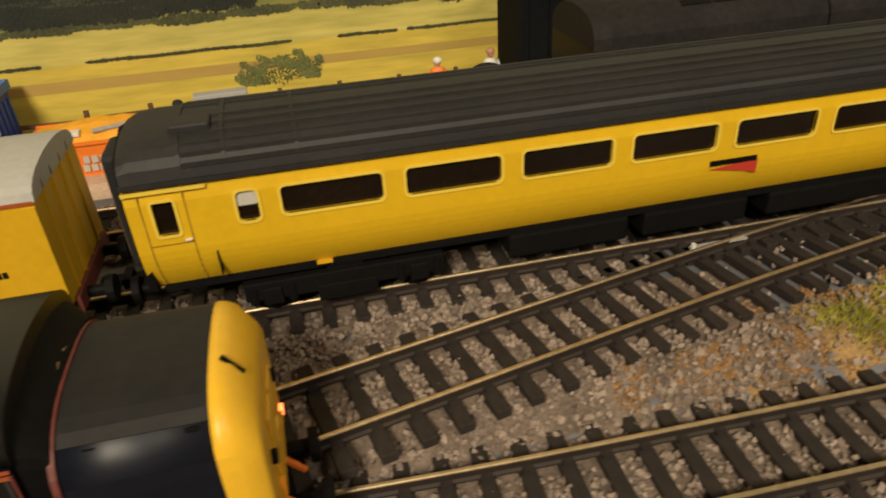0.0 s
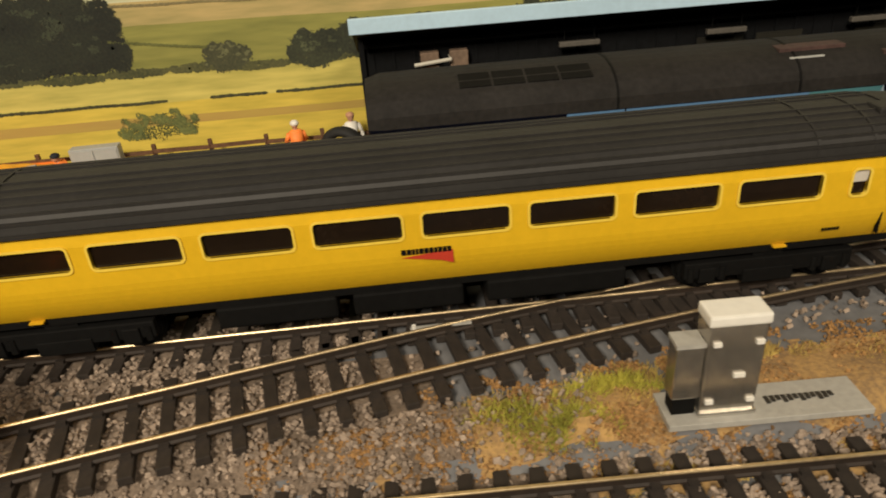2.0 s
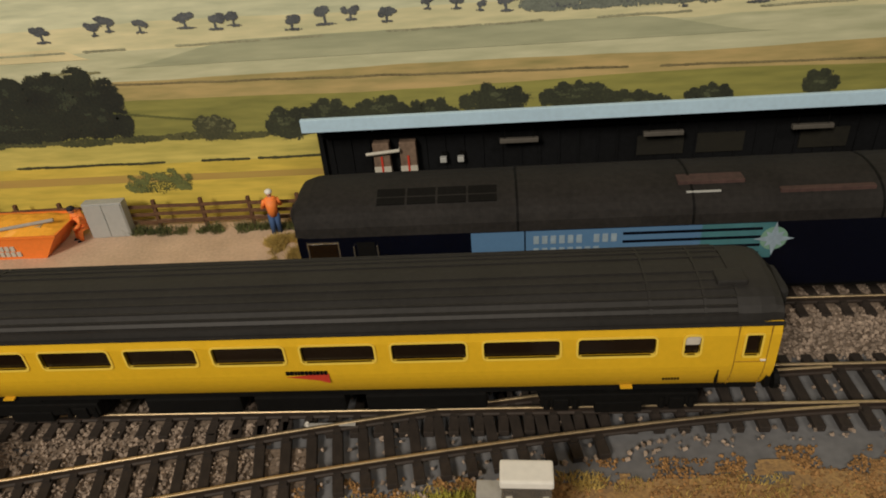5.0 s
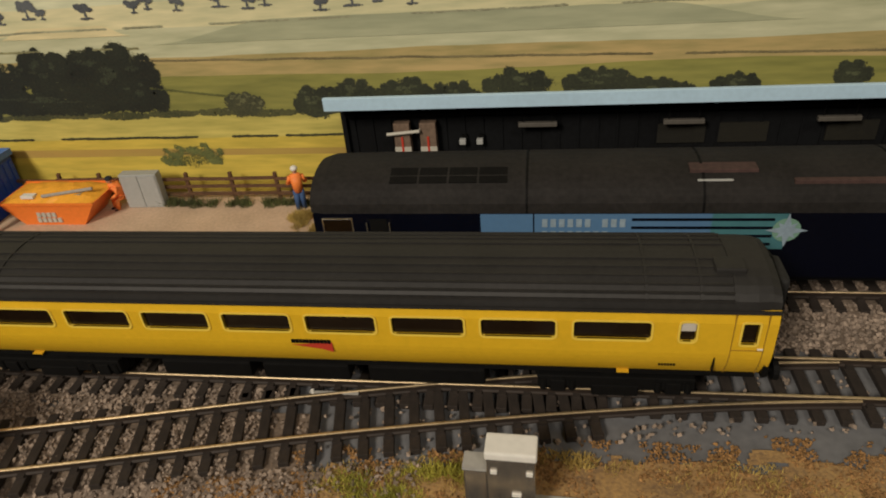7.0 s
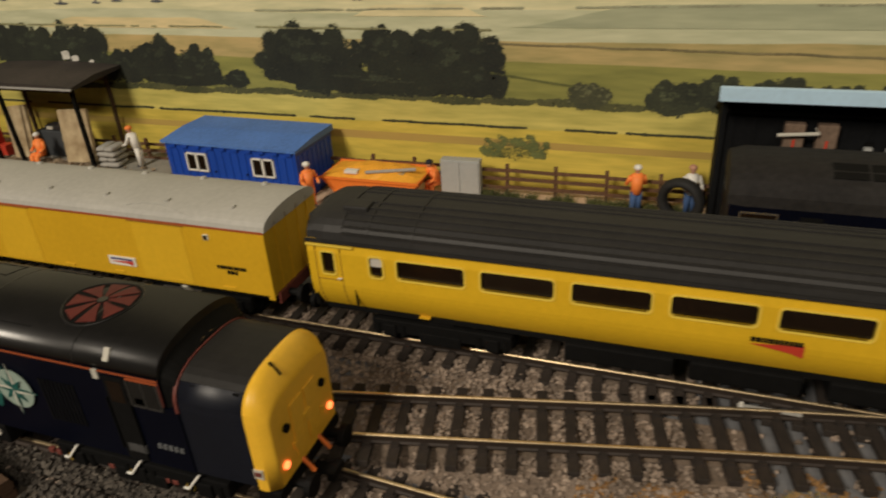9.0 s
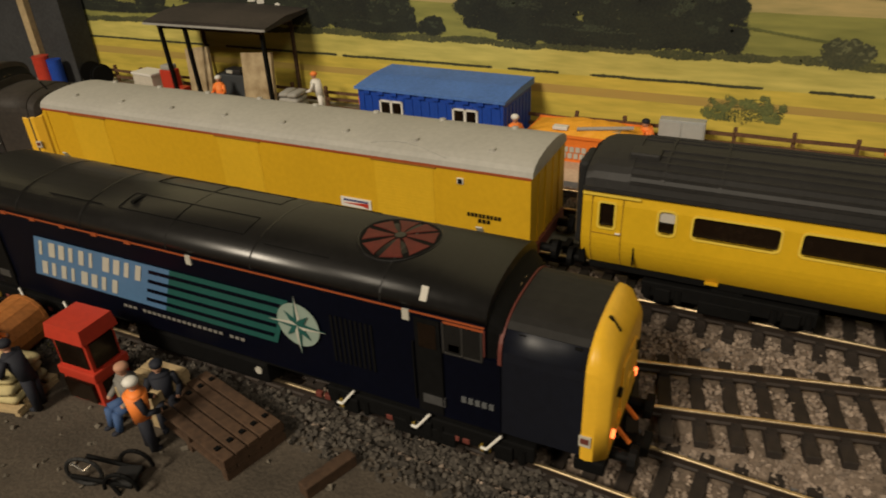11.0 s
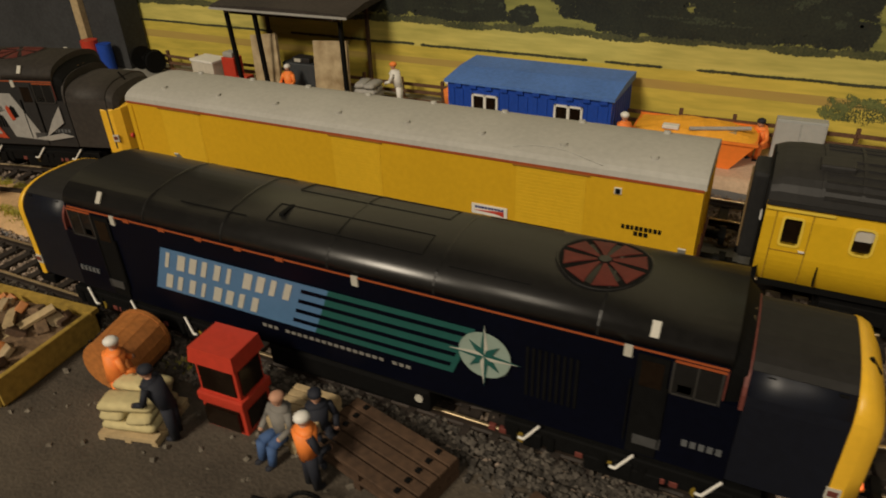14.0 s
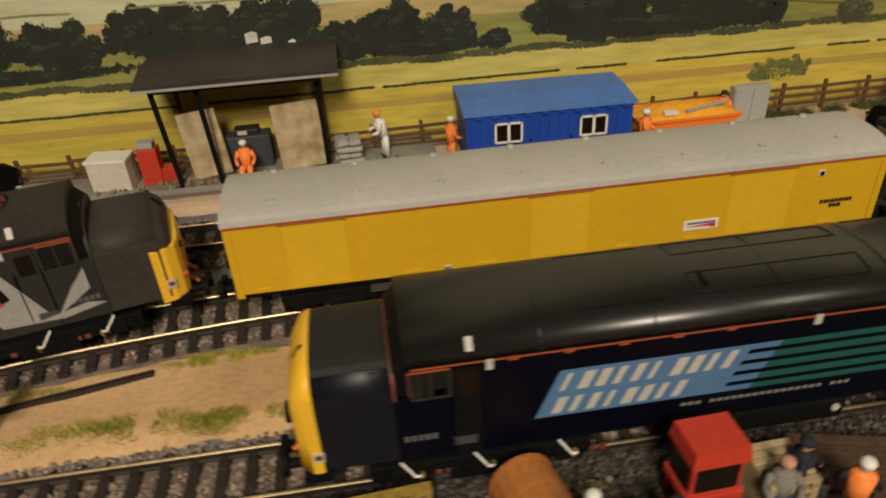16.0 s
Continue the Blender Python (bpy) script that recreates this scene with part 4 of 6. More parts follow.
def locomotive(name, label, m, L, side_mat, roof_mat, livery, lit):
    """A diesel with a bonnet at each end: local x centred, z from the rail top."""
    t = thing(name, label, "locomotive", m)
    H, Z0, ZS, ZT = 0.0158, 0.0125, 0.0402, 0.0474
    N, E = 0.0225, 0.0040
    B = L / 2 - N
    body = bmesh.new()
    box(body, -B + 0.0032, B - 0.0032, -H, H, Z0, ZS)
    for d in (-1, 1):
        box(body, min(d * B, d * (B - 0.0032)), max(d * B, d * (B - 0.0032)), -H, H, Z0, 0.0318)
    part("body", body, side_mat, t)
    prof = arc(H - 0.0001, ZS, ZT - ZS, 18)
    rf = bmesh.new()
    vs = loft(rf, [[(x, y, z) for y, z in prof] for x in (-B + 0.0030, 0, B - 0.0030)])
    roof = part("roof", rf, roof_mat, t, "satin black curved roof", smooth=True)
    for p in roof.data.polygons:
        p.use_smooth = abs(p.normal.x) < 0.5
    def band(x, w, mt, k=1.012, nm="roof_seam"):
        b = bmesh.new()
        loft(b, [[(xx, y * 1.003, ZS + (z - ZS) * k) for y, z in prof] for xx in (x - w, x + w)])
        return part(nm, b, mt, roof)
    for x in (-0.055, -0.030, 0.0, 0.026, 0.060):
        band(x * L / 0.217, 0.00025, roof_mat)
    # roof hatches and grilles on each slope
    def on_roof(y):
        th = math.acos(max(-1, min(1, -y / H)))
        return ZS + (ZT - ZS) * math.sin(th) ** 0.75
    def crest(x, y, lift):
        return (x, y, on_roof(y) + lift)

    for s in (-1, 1):
        for x0, y0, x1, y1 in ((-0.047, 0.0106, -0.026, 0.0106), (-0.020, 0.0106, 0.022, 0.0106), (0.029, 0.0119, 0.047, 0.0119), (-0.020, 0.0040, 0.022, 0.0040), (-0.0200, 0.0040, -0.0200, 0.0106), (0.0, 0.0040, 0.0, 0.0106), (0.0220, 0.0040, 0.0220, 0.0106)):
            g = bmesh.new()
            for k in range(5):
                u, v = k / 5, (k + 1) / 5
                rod(g, crest(x0 + (x1 - x0) * u, s * (y0 + (y1 - y0) * u), 0.00005), crest(x0 + (x1 - x0) * v, s * (y0 + (y1 - y0) * v), 0.00005), 0.00011, n=6)
            part("hatch_edge", g, BLACK, roof)
        part("cantrail_line", boxed(-B + 0.0042, B - 0.0034, min(s * H, s * (H + 0.0002)), max(s * H, s * (H + 0.0002)), ZS - 0.0008, ZS - 0.0004), ORANGE_LINE, t, "thin orange line")
    def label_at(x, s):
        part("warning_label", boxed(x, x + 0.0017, min(s * H, s * (H + 0.0004)), max(s * H, s * (H + 0.0004)), 0.0374, 0.0400), PALE, t)
    for s in (-1, 1):
        label_at(0.0065, s)
    ex = boxed(-0.0176, -0.0162, -0.0086, -0.0034, on_roof(0.0034) - 0.0012, on_roof(0.0034) + 0.0001, 0.0003)
    part("exhaust", ex, BLACK, roof)
    # radiator fan
    fx = 0.0590
    well = bmesh.new()
    mid = well.verts.new(crest(fx, 0, 0.00012))
    rim = [well.verts.new(crest(fx + 0.0096 * math.cos(k * math.pi / 20), 0.0096 * math.sin(k * math.pi / 20), 0.00012)) for k in range(40)]
    low = [well.verts.new(v.co - Vector((0, 0, 0.0008))) for v in rim]
    for k in range(40):
        j = (k + 1) % 40
        well.faces.new((mid, rim[k], rim[j]))
        well.faces.new((rim[k], low[k], low[j], rim[j]))
    fan = part("fan_well", well, BLACK, roof, "round black fan opening")
    for k in range(8):
        a = 2 * math.pi * (k + 0.3) / 8
        b = bmesh.new()
        rows = []
        for i in range(6):
            r = 0.0016 + 0.0072 * i / 5
            w = 0.20 + 0.10 * i / 5
            rows.append([crest(fx + r * math.cos(a - w), r * math.sin(a - w), 0.0002), crest(fx + r * math.cos(a + w), r * math.sin(a + w), 0.0003)])
        loft(b, [[p, q, (q[0], q[1], q[2] - 0.0003), (p[0], p[1], p[2] - 0.0003)] for p, q in rows])
        part("fan_blade", b, FAN_RED, fan, "rusty red blade" if k == 0 else "")
    grille = bmesh.new()
    rod(grille, (fx, 0, ZT - 0.0005), (fx, 0, ZT + 0.0004), 0.0013, n=14)
    for k in range(40):
        rod(grille, crest(fx + 0.0097 * math.cos(k * math.pi / 20), 0.0097 * math.sin(k * math.pi / 20), 0.0001), crest(fx + 0.0097 * math.cos((k + 1) * math.pi / 20), 0.0097 * math.sin((k + 1) * math.pi / 20), 0.0001), 0.00022, n=5)
    part("fan_rim", grille, roof_mat, fan)
    # noses, cabs
    for d in (-1, 1):
        X = lambda v: d * (B + v + (E if v > 0.0070 else 0.0))
        scr = bmesh.new()
        p0 = [(y, z) for y, z in prof]
        loft(scr, [[(X(-0.0032), y * 0.97, ZS - 0.001 + (z - ZS) * 0.86) for y, z in [(-H, 0.0310)] + p0 + [(H, 0.0310)]], [(X(-0.0002), y * 0.90, ZS - 0.003 + (z - ZS) * 0.66) for y, z in [(-H, 0.0310)] + p0 + [(H, 0.0310)]]])
        cabf = part("cab_front", scr, BLACK, t, "recessed black windscreen surround")
        for s in (-1, 1):
            w = bmesh.new()
            q = [(0.0012, ZS - 0.0030), (0.0085, ZS - 0.0040), (0.0078, ZS + 0.0016), (0.0012, ZS + 0.0028)]
            loft(w, [[(X(-0.0022), s * y, z) for y, z in q], [(X(-0.0006), s * y, z - 0.0004) for y, z in q]])
            part("windscreen", w, SCREEN_TAN, cabf)
        bd = bmesh.new()
        loft(bd, [[(X(x), y * 1.02, 0.0318 + (z - 0.0318) * 1.05) for y, z in nose_section(0.0155, 0.0312, 0.0322, 0.0412)] for x in (-0.0006, 0.0002)])
        part("cab_band", bd, BAND_RED if livery == "blue" else roof_mat, t, "faded red edge band")
        rings = []
        drop = 0.0 if livery == "blue" else 0.0024
        for x, h, zs, zt in ((0.0, 0.0154, 0.0322, 0.0412 - drop), (0.006, 0.0154, 0.0322 - 0.4 * drop, 0.0412 - drop), (0.0136, 0.0152, 0.0320 - 0.5 * drop, 0.0410 - 1.1 * drop)):
            rings.append([(X(x), y, z) for y, z in nose_section(h, Z0, zs, zt)])
        nb = bmesh.new()
        loft(nb, rings)
        nose = part("nose", nb, NOSE_DARK if livery == "blue" else roof_mat, t, "dark bonnet", smooth=True)
        for p in nose.data.polygons:
            p.use_smooth = abs(p.normal.x) < 0.7 and abs(p.normal.z) > 0.12
        if livery == "blue":
            cap = bmesh.new()
            over = [[(X(x), y, z + 0.00015) for y, z in nose_section(h, Z0, zs, zt)[6:17]] for x, h, zs, zt in ((0.0003, 0.0154, 0.0322, 0.0412), (0.0069, 0.0154, 0.0322, 0.0412), (0.0135, 0.0152, 0.0320, 0.0410))]
            loft(cap, [r + [(x, y * 0.99, z - 0.0006) for x, y, z in reversed(r)] for r in over])
            part("nose_top", cap, NOSE_BLACK, t, "matt black bonnet top")
            for v in (0.0030, 0.0105):
                for s in (-1, 1):
                    part("lifting_eye", boxed(min(X(v), X(v + 0.0016)), max(X(v), X(v + 0.0016)), s * 0.0128 - 0.0005, s * 0.0128 + 0.0005, 0.0372, 0.0382, 0.0002), BLACK, nose)
        if livery != "blue":
            ub = bmesh.new()
            loft(ub, [[(X(x), y, z) for y, z in nose_section(h, zb, zs, zt)] for x, h, zb, zs, zt in ((0.0134, 0.0150, 0.0225, 0.0306, 0.0382), (0.0158, 0.0142, 0.0225, 0.0300, 0.0362), (0.0174, 0.0124, 0.0225, 0.0290, 0.0328))])
            part("nose_top", ub, roof_mat, t)
        rings = []
        for x, h, zs, zt, zb in ((0.0134, 0.01540, 0.0322, 0.0413, 0.0120), (0.0146, 0.01535, 0.0321, 0.0411, 0.0116), (0.0160, 0.0151, 0.0318, 0.0402, 0.0116), (0.0182, 0.0138, 0.0308, 0.0362, 0.0118), (0.0187, 0.0132, 0.0304, 0.0350, 0.0120)):
            rings.append([(X(x), y, z) for y, z in nose_section(h, zb, zs, zt)])
        if livery != "blue":
            rings = [[(X(x), y, z) for y, z in nose_section(h, 0.0108, 0.0285, 0.0302)] for x, h in ((0.0106, 0.0157), (0.0150, 0.0148), (0.0178, 0.0128), (0.0190, 0.0100))]
        yb = bmesh.new()
        loft(yb, rings)
        yn = part("nose_front", yb, NOSE_YELLOW, t, "bright yellow warning front", smooth=livery == "blue")
        for p in yn.data.polygons:
            p.use_smooth = p.use_smooth and abs(p.normal.x) < 0.93 and abs(p.normal.y) < 0.93
        fx_ = 0.0187 if livery == "blue" else 0.0190
        for s in (-1, 1):
            part("connecting_door", boxed(min(X(fx_), X(fx_ + 0.0005)), max(X(fx_), X(fx_ + 0.0005)), s * 0.0032 - 0.0027, s * 0.0032 + 0.0027, 0.0150, 0.0305 if livery == "blue" else 0.0285, 0.0002), NOSE_YELLOW, yn)
            part("code_lamp", rodded((X(fx_), s * 0.0085, 0.0262), (X(fx_ + 0.0008), s * 0.0085, 0.0262), 0.0011, n=12), BLACK, yn)
            part("door_hinge", boxed(min(X(fx_), X(fx_ + 0.0008)), max(X(fx_), X(fx_ + 0.0008)), s * 0.0066 - 0.0003, s * 0.0066 + 0.0003, 0.0180, 0.0200), NOSE_YELLOW, yn)
        part("handrail", rodded((X(0.0150), -0.0045, 0.0412), (X(0.0172), -0.0042, 0.0380), 0.0004, n=6), BLACK, yn)
        for s in (-1, 1):
            rod_b = rodded((X(0.0180), s * 0.0108, 0.0168), (X(0.0193), s * 0.0108, 0.0168), 0.0010, n=12)
            part("marker_lamp", rod_b, LAMP_RED if (lit and d > 0) else RED, yn, "red tail lamp")
            part("lamp_plate", boxed(min(X(0.0130), X(0.0155)), max(X(0.0130), X(0.0155)), s * 0.0153 - 0.0003, s * 0.0153 + 0.0003, 0.0156, 0.0184), PALE, yn)
            part("lamp_patch", boxed(min(X(0.0134), X(0.0151)), max(X(0.0134), X(0.0151)), s * 0.0155 - 0.0003, s * 0.0155 + 0.0003, 0.0165, 0.0178), BAND_RED, yn)
        part("headlamp", boxed(min(X(0.0180), X(0.0196)), max(X(0.0180), X(0.0196)), -0.0015, 0.0015, 0.0215, 0.0245, 0.0004), NOSE_YELLOW, yn)
        hs = bmesh.new()
        for y in (-0.004, 0.004):
            rod(hs, (X(0.0184), y, 0.0125), (X(0.0215), y, 0.0090), 0.0006, n=6)
        part("brake_hose", hs, ORANGE, yn, "orange hoses")
        part("bufferbeam", boxed(min(X(0.0120), X(0.0186)), max(X(0.0120), X(0.0186)), -0.0148, 0.0148, 0.0078, 0.0112, 0.0005), BLACK, t)
        buffers(t, X(0.0186), d, 0.0094, reach=0.0055)
        # cab side window, door, details, each side
        for s in (-1, 1):
            y0, y1 = sorted((s * H, s * (H + 0.0003)))
            g = part("cab_window", boxed(min(X(-0.0040), X(-0.0127)), max(X(-0.0040), X(-0.0127)), y0, y1, 0.0312, 0.0384), CAB_GLASS, t)
            for fa, fb, fc, fd in ((-0.0040, -0.0128, 0.0309, 0.0313), (-0.0038, -0.0042, 0.0309, 0.0385), (-0.0082, -0.0085, 0.0309, 0.0385), (-0.0125, -0.0129, 0.0309, 0.0385)):
                part("window_rim", boxed(min(X(fa), X(fb)), max(X(fa), X(fb)), y0 - 0.0001, y1 + 0.0001, fc, fd), RIM_GREY, g)
            part("window_top_line", boxed(min(X(-0.0036), X(-0.0126)), max(X(-0.0036), X(-0.0126)), y0, y1 + (0.0001 if s > 0 else 0), 0.0386, 0.0390), ORANGE_LINE, g)
            part("window_side_line", boxed(min(X(-0.0033), X(-0.0036)), max(X(-0.0033), X(-0.0036)), y0, y1 + (0.0001 if s > 0 else 0), 0.0325, 0.0390), BAND_RED, g)
            part("seat", boxed(min(X(-0.0090), X(-0.0115)), max(X(-0.0090), X(-0.0115)), y0, y1 + 0.0001, 0.0318, 0.0336), CAB_TAN, g)
            dr = part("cab_door", boxed(min(X(-0.0134), X(-0.0194)), max(X(-0.0134), X(-0.0194)), y0 - 0.0001, y1 + 0.0001, Z0 + 0.0006, 0.0385), BLACK if livery == "blue" else GREY_LOCO, t)
            part("door_glass", boxed(min(X(-0.0143), X(-0.0185)), max(X(-0.0143), X(-0.0185)), y0 - 0.0002, y1 + 0.0002, 0.0312, 0.0374), GLASS, dr)
            part("kick_plate", boxed(min(X(-0.0128), X(-0.0182)), max(X(-0.0128), X(-0.0182)), y0 - 0.0003, y1 + 0.0003, 0.0158, 0.0182), SCUFFED, dr)
            for hx in (-0.0131, -0.0199):
                part("handrail", boxed(min(X(hx), X(hx - 0.0003)), max(X(hx), X(hx - 0.0003)), y0 - 0.0003, y1 + 0.0003, 0.0160, 0.0320), BLACK, dr)
            # pale warning flashes
            f = boxed(min(X(-0.0163), X(-0.0179)), max(X(-0.0163), X(-0.0179)), -0.0002, 0.0002, -0.0016, 0.0016)
            fl = part("warning_label", f, PALE, t, "small pale warning label")
            fl.matrix_basis = pose(0, s * 0.01478, 0.0440, s * 34, 0, 0)
            part("warning_label", boxed(min(X(-0.0205), X(-0.0221)), max(X(-0.0205), X(-0.0221)), y0 - 0.0001, y1 + 0.0001, 0.0372, 0.0399), PALE, t)
            nb2 = bmesh.new()
            for k in range(5):
                box(nb2, X(-0.0020) + d * (-0.0016 * k) - 0.0005, X(-0.0020) + d * (-0.0016 * k) + 0.0006, y0 - 0.0001, y1 + 0.0001, 0.0187, 0.0201)
            part("number", nb2, NUMBER_GREY, t)
            # steps and yellow axle boxes
            for k, sx in enumerate((-0.004, -0.0215, -0.042)):
                st = bmesh.new()
                rod(st, ((d * (B + E + sx)), s * (H - 0.0005), 0.0112), ((d * (B + E + sx - 0.0032)), s * (H + 0.0006), 0.0070), 0.00035, n=6)
                rod(st, ((d * (B + E + sx - 0.0032)), s * (H + 0.0006), 0.0070), ((d * (B + E + sx - 0.0045)), s * (H + 0.0006), 0.0072), 0.00035, n=6)
                part("footstep", st, WHITE, t, "white-edged step")
                part("axle_cover", rodded(((d * (B + E + sx - 0.004)), s * 0.0140, 0.0058), ((d * (B + E + sx - 0.004)), s * 0.0152, 0.0058), 0.0014, n=14), AXLE_YELLOW, t)
                sp = bmesh.new()
                for q in (0, 1):
                    box(sp, (d * (B + E + sx - 0.0088 - 0.0026 * q)) - 0.0009, (d * (B + E + sx - 0.0088 - 0.0026 * q)) + 0.0009, min(s * 0.0138, s * 0.0150), max(s * 0.0138, s * 0.0150), 0.0050, 0.0066, 0.0003)
                part("spring", sp, BAND_RED, t)
        bogie(t, d * (B + E - 0.0235), 0.0270, (-0.0200, 0.0, 0.0200), y=0.0136)
    part("underframe", boxed(-B, B, -0.0138, 0.0138, 0.0098, Z0 + 0.0003), BLACK, t)
    part("fuel_tank", boxed(-0.024, 0.024, -0.0142, 0.0142, 0.0030, 0.0102, 0.0012), BLACK, t)
    for s in (-1, 1):
        part("filler_cap", rodded((0.021, s * 0.0140, 0.0072), (0.021, s * 0.0146, 0.0072), 0.0011, n=14), PALE, t)
        for x in (-0.062, -0.050, -0.038, -0.026, -0.014):
            part("lifting_mark", boxed(x * L / 0.217, x * L / 0.217 + 0.0022, min(s * H, s * (H + 0.0004)), max(s * H, s * (H + 0.0004)), ZS - 0.0012, ZS - 0.0003), ORANGE_LINE, t)
        y0, y1 = sorted((s * H, s * (H + 0.0002)))
        # grilles low on the side
        gr = bmesh.new()
        for k in range(9):
            box(gr, 0.048 + 0.0022 * k * 0.6, 0.048 + 0.0022 * k * 0.6 + 0.0006, y0 - 0.00005, y1 + 0.00005, 0.0200, 0.0330)
        part("side_grille", gr, BLACK, t)
    if livery == "blue":
        yb = -H - 0.00025
        slant = 0.0055
        def quad(xa, xb, za, zb):
            return [(xa - slant * (0.0340 - za) / 0.0136, za), (xb - slant * (0.0340 - za) / 0.0136, za), (xb - slant * (0.0340 - zb) / 0.0136, zb), (xa - slant * (0.0340 - zb) / 0.0136, zb)]
        X0 = -0.0523
        pan = part("side_panel", plated(quad(X0, X0 + 0.0520, 0.0204, 0.0340), yb, 0.00015), SIGN_BLUE, t, "sky-blue lettered panel")
        for row, (za, zb, n, xa, lw) in enumerate(((0.0281, 0.0330, 10, X0 + 0.0022, 0.0041), (0.0214, 0.0260, 8, X0 + 0.0032, 0.0041))):
            for j in range(n):
                if row == 0 and j == 6:
                    xa += 0.0012
                xl = xa + j * lw
                w = lw * (0.30, 0.56, 0.48, 0.62, 0.40)[(j * 3 + row) % 5]
                part("letter_bar", plated(quad(xl, xl + w, za, zb), yb - 0.0002, 0.0001), PALE, pan)
        gp = part("green_panel", plated(quad(X0 + 0.0520, X0 + 0.0890, 0.0204, 0.0340), yb, 0.00015), SIGN_GREEN, t, "green striped panel")
        for j in range(4):
            za = 0.0222 + j * 0.0031
            part("stripe", plated(quad(X0 + 0.0450, X0 + 0.0875, za, za + 0.0011), yb - 0.00025, 0.0001), LOCO_NAVY, gp)
        cx, cz, r = X0 + 0.0912, 0.0280, 0.0060
        em = part("emblem", plated([(cx + r * math.cos(a * 0.2094), cz + r * math.sin(a * 0.2094)) for a in range(30)], yb - 0.0003, 0.00015), EMBLEM_PALE, t, "round pale emblem with a green compass star")
        for j in range(8):
            a = math.pi / 2 + j * math.pi / 4
            ln = 0.0082 if j % 2 == 0 else 0.0048
            for h, mt in ((1, SIGN_GREEN), (-1, PALE)):
                part("star_point", plated([(cx, cz), (cx + 0.0018 * math.cos(a + h * 0.5), cz + 0.0018 * math.sin(a + h * 0.5)), (cx + ln * math.cos(a), cz + ln * math.sin(a))], yb - 0.0005 - 0.00002 * (2 * j + (h > 0)), 0.0001), mt if j % 2 == 0 else SIGN_GREEN, em)
        br = bmesh.new()
        for j in range(24):
            if j not in (3, 20):
                box(br, X0 + 0.030 + 0.0018 * j, X0 + 0.0312 + 0.0018 * j, yb - 0.0002, yb, 0.0176, 0.0184)
        part("web_lettering", br, GREY_CLOTH, t, "row of small white letters")
    else:
        yb = -H - 0.00025
        for j, (x0, mt) in enumerate(((0.058, FLASH_GREY), (0.040, FLASH_RED), (0.022, FLASH_GREY), (0.006, FLASH_RED))):
            part("livery_flash", plated([(x0, 0.0160), (x0 + 0.014, 0.0150), (x0 + 0.004, 0.0345), (x0 - 0.006, 0.0345)], yb, 0.0002), mt, t, "red and white graphic")
        rl = random.Random(6)
        for j in range(16):
            x0, z0 = rl.uniform(0.008, 0.066), rl.uniform(0.0165, 0.0290)
            w, h, k = rl.uniform(0.0015, 0.0040), rl.uniform(0.003, 0.007), rl.uniform(-0.003, 0.002)
            part("livery_blade", plated([(x0, z0), (x0 + w, z0 + 0.0006), (x0 + w + k, z0 + h), (x0 + 0.4 * w + k, z0 + h + 0.0008), (x0 + k, z0 + h - 0.0006)], yb - 0.0002, 0.0002), (FLASH_GREY, BLACK, FLASH_RED, WHITE)[j % 4], t)
        part("livery_blade", plated([(0.074, 0.0150), (0.086, 0.0172), (0.081, 0.0185), (0.068, 0.0160)], yb - 0.0003, 0.0002), FLASH_GREY, t)
        part("livery_blade", plated([(0.073, 0.0165), (0.083, 0.0230), (0.083, 0.0300), (0.078, 0.0240)], yb - 0.0003, 0.0002), FLASH_GREY, t)
    return t


RAIL_TOP = RAIL_H
coach(pose(0.0, LINE_MAIN(0.1), RAIL_TOP))
van(pose(-0.2205, LINE_MAIN(0.1), RAIL_TOP))
locomotive("front_locomotive", "dark navy diesel locomotive with yellow ends beside the yard", pose(-0.0880, -0.0505, RAIL_TOP - 0.006), 0.224, LOCO_NAVY, LOCO_ROOF, "blue", True)
heading = math.degrees(math.atan2(LINE_MAIN(-0.26) - LINE_MAIN(-0.44), 0.18))
locomotive("grey_locomotive", "charcoal grey diesel locomotive with red and white flashes", pose(-0.3450, LINE_MAIN(-0.3450) + 0.0015, RAIL_TOP, 0, 0, heading - 2.0), 0.217, GREY_LOCO, mat("dusty_brown_roof", (0.034, 0.028, 0.023), 0.7, var=0.3, bump=0.1), "grey", False)

# ---- back locomotive and depot ----
RUSTY = mat("roof_rust", (0.060, 0.032, 0.027), 0.8, var=0.3)
# pale letters and star, dimmed in colour for the shade by the shed
SHADED_PALE = mat("shaded_letter", (0.26, 0.34, 0.42), 0.6)


